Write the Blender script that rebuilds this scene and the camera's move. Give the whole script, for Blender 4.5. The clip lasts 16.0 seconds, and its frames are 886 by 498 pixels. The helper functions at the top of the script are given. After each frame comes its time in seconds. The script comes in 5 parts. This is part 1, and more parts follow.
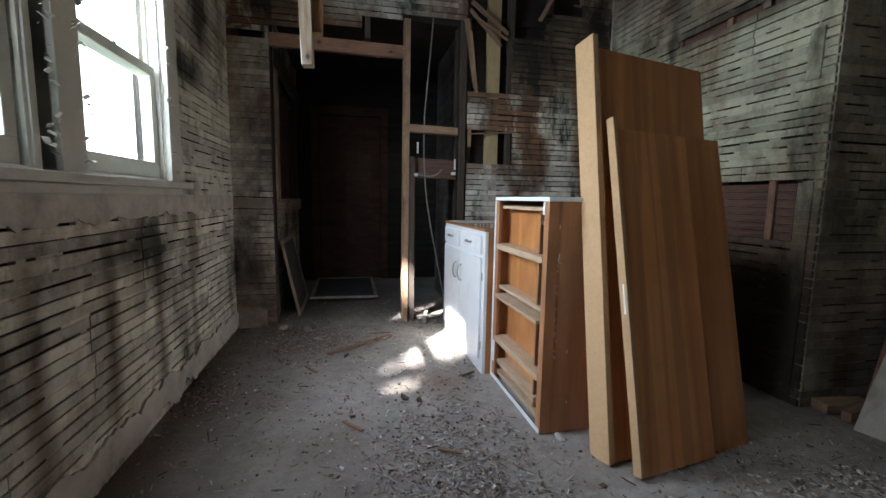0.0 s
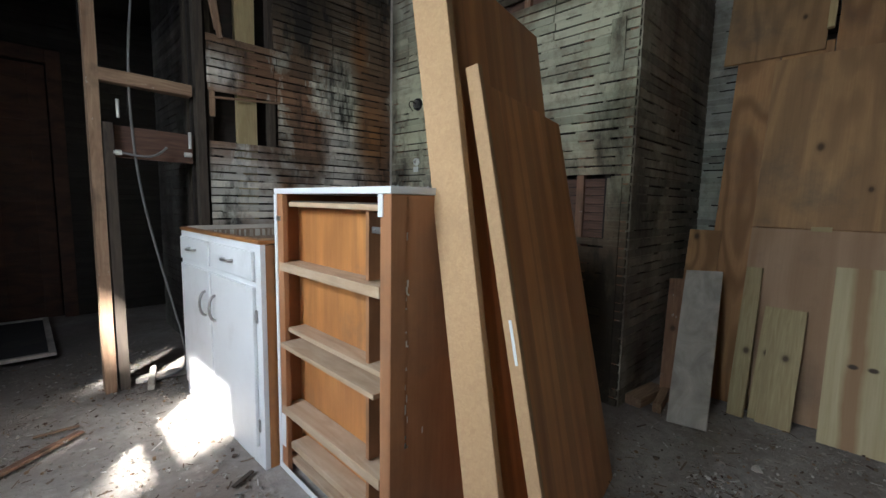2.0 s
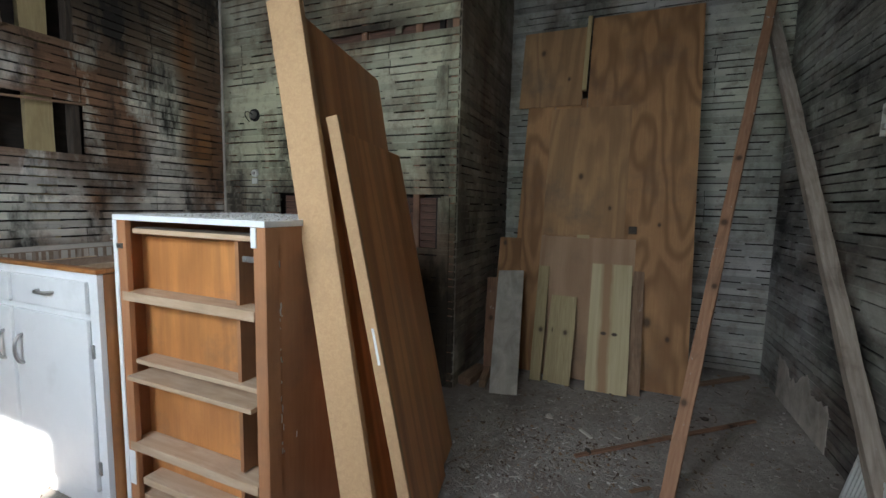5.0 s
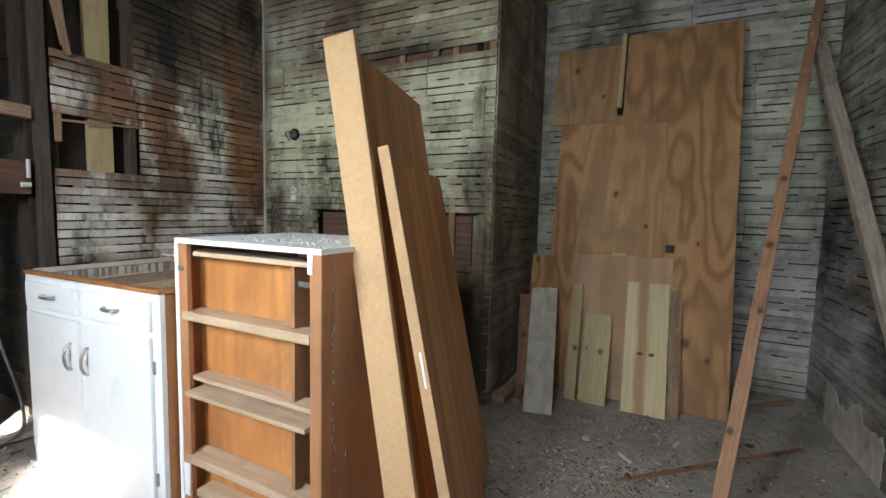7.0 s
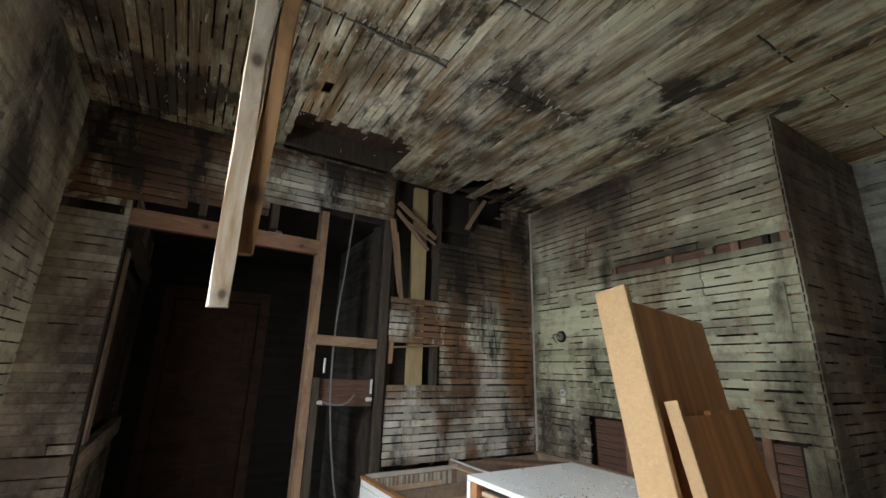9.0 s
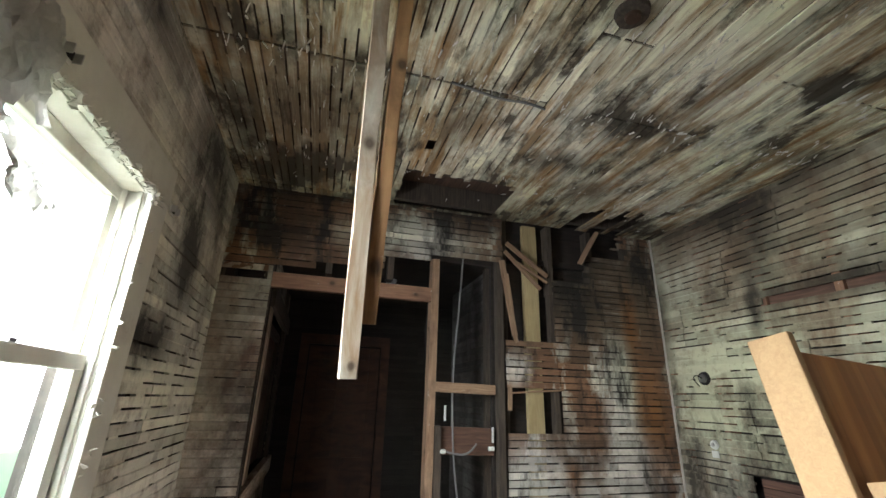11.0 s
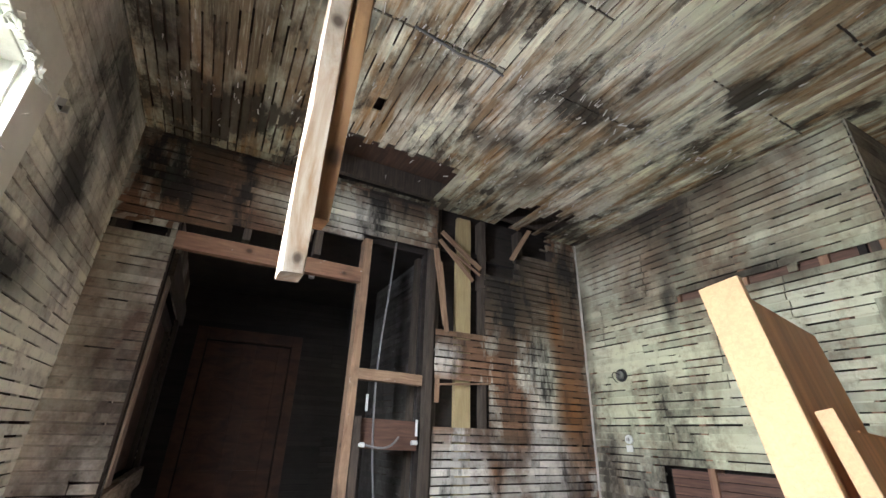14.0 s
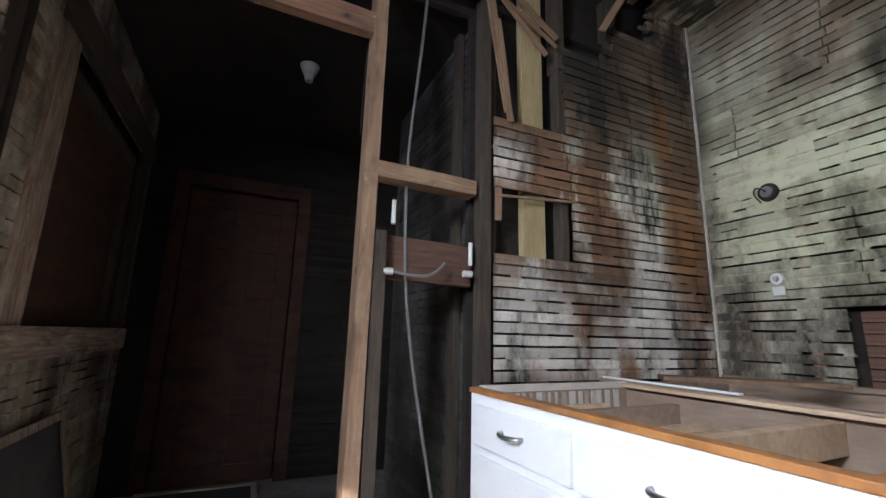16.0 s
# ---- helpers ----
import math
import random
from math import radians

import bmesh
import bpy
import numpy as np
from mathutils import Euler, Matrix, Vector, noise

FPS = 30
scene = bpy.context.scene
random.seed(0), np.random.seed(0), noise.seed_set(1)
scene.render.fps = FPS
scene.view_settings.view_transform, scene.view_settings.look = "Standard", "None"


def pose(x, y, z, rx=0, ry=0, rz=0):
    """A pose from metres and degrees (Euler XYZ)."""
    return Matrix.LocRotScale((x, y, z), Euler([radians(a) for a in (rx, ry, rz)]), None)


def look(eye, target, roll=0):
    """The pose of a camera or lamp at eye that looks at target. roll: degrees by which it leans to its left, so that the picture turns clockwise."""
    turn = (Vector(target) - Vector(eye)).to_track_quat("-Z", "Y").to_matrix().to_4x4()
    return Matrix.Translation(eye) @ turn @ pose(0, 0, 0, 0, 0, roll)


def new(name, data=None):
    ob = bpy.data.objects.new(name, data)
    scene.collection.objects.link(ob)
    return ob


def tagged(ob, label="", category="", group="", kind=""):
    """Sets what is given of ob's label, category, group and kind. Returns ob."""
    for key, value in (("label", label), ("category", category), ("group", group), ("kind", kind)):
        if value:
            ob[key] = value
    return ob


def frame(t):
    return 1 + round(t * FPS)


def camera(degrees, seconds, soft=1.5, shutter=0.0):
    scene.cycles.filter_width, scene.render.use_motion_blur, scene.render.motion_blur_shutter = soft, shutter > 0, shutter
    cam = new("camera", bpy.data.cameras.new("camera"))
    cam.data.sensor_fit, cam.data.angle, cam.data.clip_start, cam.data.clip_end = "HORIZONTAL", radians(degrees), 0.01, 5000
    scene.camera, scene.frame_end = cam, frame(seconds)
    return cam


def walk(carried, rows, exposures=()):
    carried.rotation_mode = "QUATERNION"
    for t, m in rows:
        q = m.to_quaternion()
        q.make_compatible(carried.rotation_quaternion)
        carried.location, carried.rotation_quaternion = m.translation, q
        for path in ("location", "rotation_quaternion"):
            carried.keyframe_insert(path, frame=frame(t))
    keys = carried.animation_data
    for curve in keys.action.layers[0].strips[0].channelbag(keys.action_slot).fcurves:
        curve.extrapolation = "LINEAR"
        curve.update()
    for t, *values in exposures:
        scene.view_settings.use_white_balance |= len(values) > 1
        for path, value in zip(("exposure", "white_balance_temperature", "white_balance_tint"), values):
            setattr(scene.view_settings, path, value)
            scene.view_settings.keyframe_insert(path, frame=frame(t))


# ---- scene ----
cam = camera(92.3, 16.0)
PATH = [
    (0, (1.454, 1.153, 1.055), (1.879, 3.093, 0.822), 1.0),
    (0.5, (1.568, 1.493, 1.007), (2.305, 3.337, 0.771), 0.7),
    (1, (1.659, 1.649, 0.995), (2.609, 3.394, 0.767), 1.0),
    (1.5, (1.64, 1.789, 1.036), (2.938, 3.295, 0.819), 1.1),
    (2, (1.623, 1.985, 1.035), (3.024, 3.395, 0.815), 1.1),
    (2.5, (1.573, 2.053, 1.045), (2.989, 3.449, 0.829), 0.9),
    (3, (1.467, 2.034, 1.081), (2.997, 3.304, 0.866), 0.8),
    (3.5, (1.383, 1.991, 1.086), (3.007, 3.139, 0.869), 0.6),
    (4, (1.395, 1.91, 1.109), (3.132, 2.877, 0.885), 0.6),
    (6.5, (1.334, 1.948, 1.156), (3.189, 2.667, 0.954), 1.5),
    (7, (1.324, 1.977, 1.189), (3.117, 2.847, 1.017), 1.5),
    (7.5, (1.325, 1.976, 1.201), (2.98, 3.099, 1.228), 1.4),
    (8, (1.305, 1.986, 1.305), (2.753, 3.347, 1.536), 1.6),
    (8.5, (1.257, 1.972, 1.421), (2.433, 3.552, 1.766), 1.4),
    (9, (1.237, 1.969, 1.475), (2.206, 3.633, 2.016), 1.5),
    (9.5, (1.222, 1.969, 1.534), (2.072, 3.695, 2.081), 1.3),
    (10, (1.206, 1.969, 1.557), (1.914, 3.751, 2.123), 1.4),
    (12.5, (1.244, 2.001, 1.554), (1.632, 3.79, 2.36), 1.4),
    (13, (1.243, 2.057, 1.529), (1.861, 3.78, 2.334), 1.6),
    (13.5, (1.208, 2.132, 1.459), (2.029, 3.767, 2.266), 1.7),
    (14, (1.191, 2.239, 1.318), (2.026, 3.871, 2.118), 1.8),
    (14.5, (1.248, 2.465, 1.174), (2.104, 4.145, 1.841), 1.7),
    (15, (1.315, 2.641, 1.099), (2.197, 4.37, 1.581), 1.5),
    (15.5, (1.451, 2.945, 1.039), (2.266, 4.715, 1.488), 1.5),
    (16, (1.557, 3.281, 1.032), (2.361, 5.068, 1.434), 1.5),
]

EXPOSURES = [(0.0, 3.42, 5850, 10), (0.5, 3.32, 5850, 10), (1.5, 3.32, 5950, 10), (2.0, 3.34, 6000, 10), (2.5, 3.17, 6000, 10), (3.5, 2.76, 5950, 10), (4.2, 2.85, 5950, 10), (6.4, 4.04, 6200, 10), (7.0, 4.02, 6250, 10), (7.5, 3.64, 6350, 10), (8.5, 3.34, 6450, 10), (9.0, 3.64, 6500, 10), (10.0, 4.34, 6500, 10), (12.5, 4.0, 6350, 11), (13.5, 4.42, 6250, 14), (14.5, 4.87, 6050, 16), (15.0, 4.82, 5950, 16), (15.5, 4.49, 5950, 16), (16.0, 4.12, 5950, 16)]
walk(cam, [(t, look(eye, target, roll)) for t, eye, target, roll in PATH], EXPOSURES)

# ---- world, sun, window light ----
SUN = Vector((1.0, 1.1, -1.12)).normalized()      # the way the sunlight goes
world = bpy.data.worlds.new("world")
scene.world = world
world.use_nodes = True
wn = world.node_tree
sky = wn.nodes.new("ShaderNodeTexSky")
sky.sky_type = "NISHITA"
sky.sun_disc = False
sky.sun_elevation = math.asin(-SUN.z)
sky.sun_rotation = math.atan2(-SUN.x, -SUN.y)
wn.links.new(sky.outputs[0], wn.nodes["Background"].inputs[0])
wn.nodes["Background"].inputs[1].default_value = 0.12

sun_data = bpy.data.lights.new("sun", "SUN")
sun_data.energy, sun_data.angle, sun_data.color = 5.0, radians(0.9), (1.0, 0.95, 0.86)
sun = new("sun", sun_data)
sun.matrix_world = look((-20, -20, 22), Vector((-20, -20, 22)) + SUN)

# room planes, metres
XW, YN, XE, YC, XA, YS, ZC = 0.565, 4.715, 3.74, 2.83, 4.88, 0.97, 2.842
WIN = [(2.83, 3.55), (1.88, 2.63)]               # the two windows in the west wall, along y
WZ0, WZ1 = 1.13, 2.21
for (y0, y1), watts in zip(WIN, (4.8, 1.8)):
    d = bpy.data.lights.new("window_daylight", "AREA")
    d.shape, d.size, d.size_y, d.energy, d.color = "RECTANGLE", 0.85, y1 - y0, watts, (0.86, 0.91, 1.0)
    new("window_daylight", d).matrix_world = look((XW - 0.32, (y0 + y1) / 2, 1.82), (XW + 1.0, (y0 + y1) / 2 + 0.35, 0.45), 90)


# ---- materials ----
def material(name, rough=0.8, metal=0.0):
    m = bpy.data.materials.new(name)
    m.use_nodes = True
    nt = m.node_tree
    b = nt.nodes["Principled BSDF"]
    b.inputs["Roughness"].default_value, b.inputs["Metallic"].default_value = rough, metal
    return m, nt, b


def coords(nt, scale, source="position"):
    mp = nt.nodes.new("ShaderNodeMapping")
    mp.inputs["Scale"].default_value = scale
    if source == "position":
        g = nt.nodes.new("ShaderNodeNewGeometry")
        nt.links.new(g.outputs["Position"], mp.inputs[0])
    else:
        g = nt.nodes.new("ShaderNodeTexCoord")
        nt.links.new(g.outputs["Object"], mp.inputs[0])
    return mp.outputs[0]


def fbm(nt, vec, scale, detail=6.0, rough=0.6, lo=0.0, hi=1.0, dist=0.0):
    n = nt.nodes.new("ShaderNodeTexNoise")
    n.inputs["Scale"].default_value, n.inputs["Detail"].default_value = scale, detail
    n.inputs["Roughness"].default_value, n.inputs["Distortion"].default_value = rough, dist
    nt.links.new(vec, n.inputs["Vector"])
    r = nt.nodes.new("ShaderNodeMapRange")
    r.inputs[1].default_value, r.inputs[2].default_value = lo, hi
    nt.links.new(n.outputs[0], r.inputs[0])
    return r.outputs[0]


def blend(nt, fac, a, b, mode="MIX"):
    m = nt.nodes.new("ShaderNodeMix")
    m.data_type, m.blend_type = "RGBA", mode
    for socket, v in ((m.inputs[0], fac), (m.inputs[6], a), (m.inputs[7], b)):
        if isinstance(v, (tuple, list)):
            socket.default_value = (*v, 1.0)
        elif isinstance(v, (int, float)):
            socket.default_value = v
        else:
            nt.links.new(v, socket)
    return m.outputs[2]


def times(nt, a, b, op="MULTIPLY"):
    m = nt.nodes.new("ShaderNodeMath")
    m.operation = op
    m.use_clamp = op != "MULTIPLY"
    for socket, v in zip(m.inputs, (a, b)):
        if isinstance(v, (int, float)):
            socket.default_value = v
        else:
            nt.links.new(v, socket)
    return m.outputs[0]


def relief(nt, b, height, strength=0.4, distance=0.004):
    n = nt.nodes.new("ShaderNodeBump")
    n.inputs["Strength"].default_value, n.inputs["Distance"].default_value = strength, distance
    nt.links.new(height, n.inputs["Height"])
    nt.links.new(n.outputs[0], b.inputs["Normal"])


def random_value(nt, lo, hi):
    o = nt.nodes.new("ShaderNodeObjectInfo")
    r = nt.nodes.new("ShaderNodeMapRange")
    r.inputs[3].default_value, r.inputs[4].default_value = lo, hi
    nt.links.new(o.outputs["Random"], r.inputs[0])
    return r.outputs[0]


def island_value(nt, lo, hi):
    o = nt.nodes.new("ShaderNodeNewGeometry")
    r = nt.nodes.new("ShaderNodeMapRange")
    r.inputs[3].default_value, r.inputs[4].default_value = lo, hi
    nt.links.new(o.outputs["Random Per Island"], r.inputs[0])
    return r.outputs[0]


def shifted(nt, scale, island, slide):
    """Room coordinates, slid along the laths by a different length on each lath."""
    g = nt.nodes.new("ShaderNodeNewGeometry")
    v = nt.nodes.new("ShaderNodeVectorMath")
    v.operation = "MULTIPLY_ADD"
    v.inputs[1].default_value = slide
    nt.links.new(island_value(nt, -1, 1) if island else random_value(nt, -1, 1), v.inputs[0])
    nt.links.new(g.outputs["Position"], v.inputs[2])
    mp = nt.nodes.new("ShaderNodeMapping")
    mp.inputs["Scale"].default_value = scale
    nt.links.new(v.outputs[0], mp.inputs[0])
    return mp.outputs[0]


def spot(nt, place, weights, near, far, island=False, slide=(0.03, 0.03, 0)):
    """1 round a place in the room, falling to 0, with a wavering outline; weights: how much each axis counts."""
    d = nt.nodes.new("ShaderNodeVectorMath")
    d.operation = "DISTANCE"
    d.inputs[1].default_value = tuple(p * w for p, w in zip(place, weights))
    nt.links.new(shifted(nt, weights, island, slide), d.inputs[0])
    wav = times(nt, fbm(nt, coords(nt, (1, 1, 0.8)), 4.5, 6, 0.65, 0.2, 0.8), 0.8 * (far - near))
    r = nt.nodes.new("ShaderNodeMapRange")
    r.inputs[1].default_value, r.inputs[2].default_value, r.inputs[3].default_value, r.inputs[4].default_value = near + 0.3 * (far - near), far + 0.5 * (far - near), 1.0, 0.0
    add = nt.nodes.new("ShaderNodeMath")
    add.operation = "ADD"
    nt.links.new(d.outputs["Value"], add.inputs[0])
    nt.links.new(wav, add.inputs[1])
    nt.links.new(add.outputs[0], r.inputs[0])
    return r.outputs[0]


def lath_material(name, paint, wood, paint_lo, paint_hi, mould_lo, mould_hi, stretch=(1, 1, 0.45), grain=(3, 3, 60), island=False, mould=(0.018, 0.017, 0.014), broad=None, washed=(), blackened=(), stain=None, rust=(), browned=()):
    """Old lath: bare wood under worn whitewash and plaster residue, with black mould."""
    m, nt, b = material(name, 0.92)
    slide = (0, 0.13, 0) if island else (0.012, 0.012, 0)
    wide, fine = shifted(nt, stretch, island, slide), coords(nt, grain)
    left = fbm(nt, wide, 2.1, 8, 0.62, paint_lo, paint_hi, 0.3)
    patchy = fbm(nt, coords(nt, (1, 1, 1)), 9.0, 6, 0.7, 0.32, 0.62)
    black = fbm(nt, shifted(nt, broad or tuple(0.9 * s for s in stretch), island, slide), 1.7, 9, 0.68, mould_lo, mould_hi, 0.2)
    speck = fbm(nt, coords(nt, (1, 1, 1)), 38.0, 4, 0.6, 0.62, 0.74)
    streak = fbm(nt, fine, 2.0, 5, 0.6, 0.3, 0.7)
    bare = blend(nt, streak, tuple(0.55 * c for c in wood), wood)
    white = blend(nt, streak, tuple(0.78 * c for c in paint), paint)
    tint = fbm(nt, coords(nt, (1, 1, 1)), 0.9, 4, 0.5, 0.35, 0.65)
    white = blend(nt, tint, white, (paint[0] * 0.92, paint[1] * 0.98, paint[2] * 0.82))
    shade = island_value(nt, 0.7, 1.14) if island else random_value(nt, 0.66, 1.14)
    cover = times(nt, left, times(nt, patchy, 0.35, "ADD"))
    for place, weights, near, far in washed:
        cover = times(nt, cover, times(nt, spot(nt, place, weights, near, far, island, tuple(0.5 * c for c in slide)), times(nt, patchy, 0.5, "ADD")), "ADD")
    for place, weights, near, far in blackened:
        black = times(nt, black, times(nt, spot(nt, place, weights, near, far, island, tuple(0.5 * c for c in slide)), times(nt, patchy, 0.45, "ADD")), "ADD")
    col = blend(nt, cover, bare, white)
    if stain:
        colour, lo, hi, along = stain
        soak = fbm(nt, shifted(nt, along, island, slide), 1.6, 7, 0.66, lo, hi, 0.25)
        col = blend(nt, times(nt, soak, 0.85), col, blend(nt, streak, tuple(0.6 * c for c in colour), colour))
    for place, weights, near, far in browned:
        col = blend(nt, times(nt, spot(nt, place, weights, near, far, island, tuple(0.5 * c for c in slide)), times(nt, streak, 0.5, "ADD")), col, (0.17, 0.12, 0.075))
    for place, weights, near, far in rust:
        col = blend(nt, times(nt, spot(nt, place, weights, near, far, island, tuple(0.5 * c for c in slide)), times(nt, patchy, 0.55, "ADD")), col, (0.27, 0.12, 0.04))
    col = blend(nt, times(nt, speck, 0.55), col, mould)
    col = blend(nt, times(nt, black, 0.93), col, mould)
    col = blend(nt, 1.0, col, shade, "MULTIPLY")
    nt.links.new(col, b.inputs["Base Color"])
    relief(nt, b, fbm(nt, coords(nt, (1, 1, 1)), 90, 6, 0.7), 0.5, 0.003)
    return m


WOOD = (0.30, 0.16, 0.087)
LATH_WEST = lath_material("grey_lath", (0.82, 0.76, 0.69), (0.28, 0.19, 0.13), 0.25, 0.48, 0.525, 0.66, stain=((0.22, 0.17, 0.135), 0.52, 0.7, (1.4, 1.4, 0.9)), browned=[((0.56, y, 0.5), (0, 1, 0.1), 0.01, 0.07) for y in (2.1, 2.54, 2.94, 3.36, 3.8)], blackened=[((0.56, 3.1, 0.82), (0, 0.25, 1), 0.02, 0.12), ((0.56, 4.2, 2.7), (0, 0.7, 0.8), 0.08, 0.35), ((0.56, 4.1, 2.1), (0, 0.8, 0.6), 0.03, 0.2), ((0.56, 3.9, 1.75), (0, 0.4, 1), 0.02, 0.12), ((0.56, 3.3, 2.75), (0, 0.4, 1.3), 0.02, 0.18)])
LATH_NORTH = lath_material("brown_lath", (0.78, 0.715, 0.65), WOOD, 0.52, 0.62, 0.51, 0.64, (3.2, 3.2, 0.9),
    washed=[((3.31, 4.7, 1.5), (1, 0, 0.08), 0.04, 0.17), ((2.62, 4.7, 1.08), (0.5, 0, 1), 0.12, 0.3), ((2.5, 4.7, 1.78), (1, 0, 1), 0.03, 0.14), ((3.35, 4.7, 1.15), (0.7, 0, 0.6), 0.05, 0.2), ((1.75, 4.7, 2.6), (0.35, 0, 1), 0.08, 0.22)],
    blackened=[((2.95, 4.7, 2.5), (0.9, 0, 0.7), 0.14, 0.4), ((1.0, 4.7, 2.9), (0.35, 0, 1), 0.05, 0.18), ((0.8, 4.7, 2.55), (0.5, 0, 1), 0.04, 0.2), ((2.2, 4.7, 2.84), (0.2, 0, 1), 0.02, 0.12), ((3.6, 4.7, 2.6), (0.8, 0, 0.6), 0.03, 0.2)],
    browned=[((2.95, 4.7, 2.35), (0.45, 0, 1), 0.3, 0.55)], rust=[((3.53, 4.7, 1.5), (1, 0, 0.35), 0.03, 0.16), ((3.44, 4.7, 2.1), (1.4, 0, 0.3), 0.02, 0.12), ((2.88, 4.7, 1.1), (1.5, 0, 0.8), 0.01, 0.12)], stain=((0.17, 0.11, 0.07), 0.47, 0.64, (1.5, 1.5, 1.2)))
LATH_NORTHWEST = lath_material("dim_lath", (0.78, 0.69, 0.62), (0.28, 0.18, 0.125), 0.38, 0.58, 0.485, 0.65, stain=((0.16, 0.11, 0.08), 0.5, 0.66, (1.4, 1.4, 1.4)))
# Darker copy for the back room, with its shade put into the paint.
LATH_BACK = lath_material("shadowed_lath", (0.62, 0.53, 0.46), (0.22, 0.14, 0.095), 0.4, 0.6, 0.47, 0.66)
# Return wall faces south; the weaker light there is partly in this colour.
LATH_RETURN = lath_material("shaded_grey_brown_lath", (0.42, 0.37, 0.32), (0.20, 0.14, 0.10), 0.34, 0.6, 0.48, 0.7)
# Last black spot: dark bare laths low down, shade behind boards painted in.
LATH_EAST = lath_material("green_white_lath", (0.57, 0.53, 0.43), (0.27, 0.19, 0.12), 0.36, 0.53, 0.512, 0.62, mould=(0.04, 0.03, 0.02), stain=((0.34, 0.265, 0.165), 0.5, 0.7, (0.9, 0.9, 1.4)), browned=[((3.7, 4.2, 2.8), (0, 0.3, 1), 0.08, 0.35), ((3.7, 3.0, 0.55), (0, 0.5, 0.8), 0.35, 0.5)], blackened=[((3.7, 4.0, 2.82), (0, 0.2, 1), 0.02, 0.16), ((3.7, 3.95, 2.1), (0, 1, 0.2), 0.0, 0.06), ((3.7, 3.85, 2.55), (0, 1, 0.35), 0.03, 0.2), ((3.7, 3.4, 2.2), (0, 0.3, 1), 0.02, 0.14), ((3.7, 4.7, 2.2), (0, 1, 0.2), 0.01, 0.1), ((3.7, 3.3, 0.2), (0, 0.5, 1), 0.4, 0.7)])
LATH_SOUTH = lath_material("grey_blue_lath", (0.50, 0.485, 0.48), (0.22, 0.17, 0.14), 0.32, 0.56, 0.47, 0.66, (0.6, 0.6, 1.3))
LATH_NOOK = lath_material("faded_lath", (0.56, 0.535, 0.50), (0.25, 0.19, 0.14), 0.28, 0.52, 0.5, 0.72)
LATH_CEILING = lath_material("ceiling_lath", (0.95, 0.90, 0.74), (0.50, 0.29, 0.13), 0.37, 0.50, 0.505, 0.63, (5.5, 0.75, 1), (70, 3, 3), True, mould=(0.035, 0.024, 0.014), broad=(2.6, 1.3, 1), stain=((0.40, 0.23, 0.09), 0.46, 0.60, (5.0, 0.9, 1)),
    washed=[((2.2, 3.1, 2.84), (0.7, 0.8, 0), 0.1, 0.4), ((3.03, 3.2, 2.84), (1, 0.8, 0), 0.08, 0.25), ((2.03, 4.0, 2.84), (1, 0.9, 0), 0.04, 0.16), ((2.4, 2.3, 2.84), (0.5, 0.7, 0), 0.1, 0.45), ((1.6, 2.5, 2.84), (1, 0.5, 0), 0.1, 0.35)],
    browned=[((1.75, 3.65, 2.84), (1, 0.7, 0), 0.03, 0.16), ((2.75, 4.1, 2.84), (0.8, 0.8, 0), 0.02, 0.15), ((1.0, 3.8, 2.84), (0.6, 0.5, 0), 0.1, 0.3)],
    blackened=[((0.85, 4.4, 2.84), (0.8, 1.0, 0), 0.1, 0.32), ((1.9, 4.75, 2.84), (0.25, 1, 0), 0.1, 0.42), ((2.12, 2.88, 2.84), (1, 1, 0), 0.03, 0.13), ((2.62, 3.43, 2.84), (0.25, 1, 0), 0.03, 0.13), ((2.42, 3.83, 2.84), (0.3, 1, 0), 0.02, 0.12), ((3.2, 2.95, 2.84), (0.6, 1, 0), 0.02, 0.14), ((0.8, 3.35, 2.84), (0.5, 1, 0), 0.03, 0.16), ((1.2, 4.25, 2.84), (0.35, 1, 0), 0.03, 0.16), ((3.66, 3.42, 2.84), (0.6, 1, 0), 0.04, 0.17), ((1.3, 3.42, 2.84), (0.2, 1, 0), 0.02, 0.09), ((3.5, 4.6, 2.84), (0.5, 1, 0), 0.05, 0.25), ((0.7, 3.9, 2.84), (1, 0.3, 0), 0.02, 0.12)])
# Partition and far wall laths: the unlit room's darkness is in their colour.
LATH_DARK = lath_material("shade_dark_lath", (0.14, 0.13, 0.125), (0.045, 0.034, 0.028), 0.4, 0.6, 0.5, 0.7)
LATH_SHADE = lath_material("shade_black_lath", (0.05, 0.04, 0.035), (0.035, 0.025, 0.02), 0.3, 0.7, 0.4, 0.7)


def knots_in(nt, col, knots, weights, colour=(0.06, 0.035, 0.02)):
    """Dark knots at places in the plank, a little taller than wide, each in a paler brown halo."""
    for place, size in knots:
        d = nt.nodes.new("ShaderNodeVectorMath")
        d.operation = "DISTANCE"
        d.inputs[1].default_value = tuple(p * w for p, w in zip(place, weights))
        nt.links.new(coords(nt, weights, "object"), d.inputs[0])
        for lo, hi, much in ((0.5, 1.7, 0.3), (0.4, 1.0, 0.85)):
            k = nt.nodes.new("ShaderNodeMapRange")
            k.inputs[1].default_value, k.inputs[2].default_value, k.inputs[3].default_value, k.inputs[4].default_value = lo * size, hi * size, much, 0.0
            nt.links.new(d.outputs["Value"], k.inputs[0])
            col = blend(nt, k.outputs[0], col, colour)
    return col


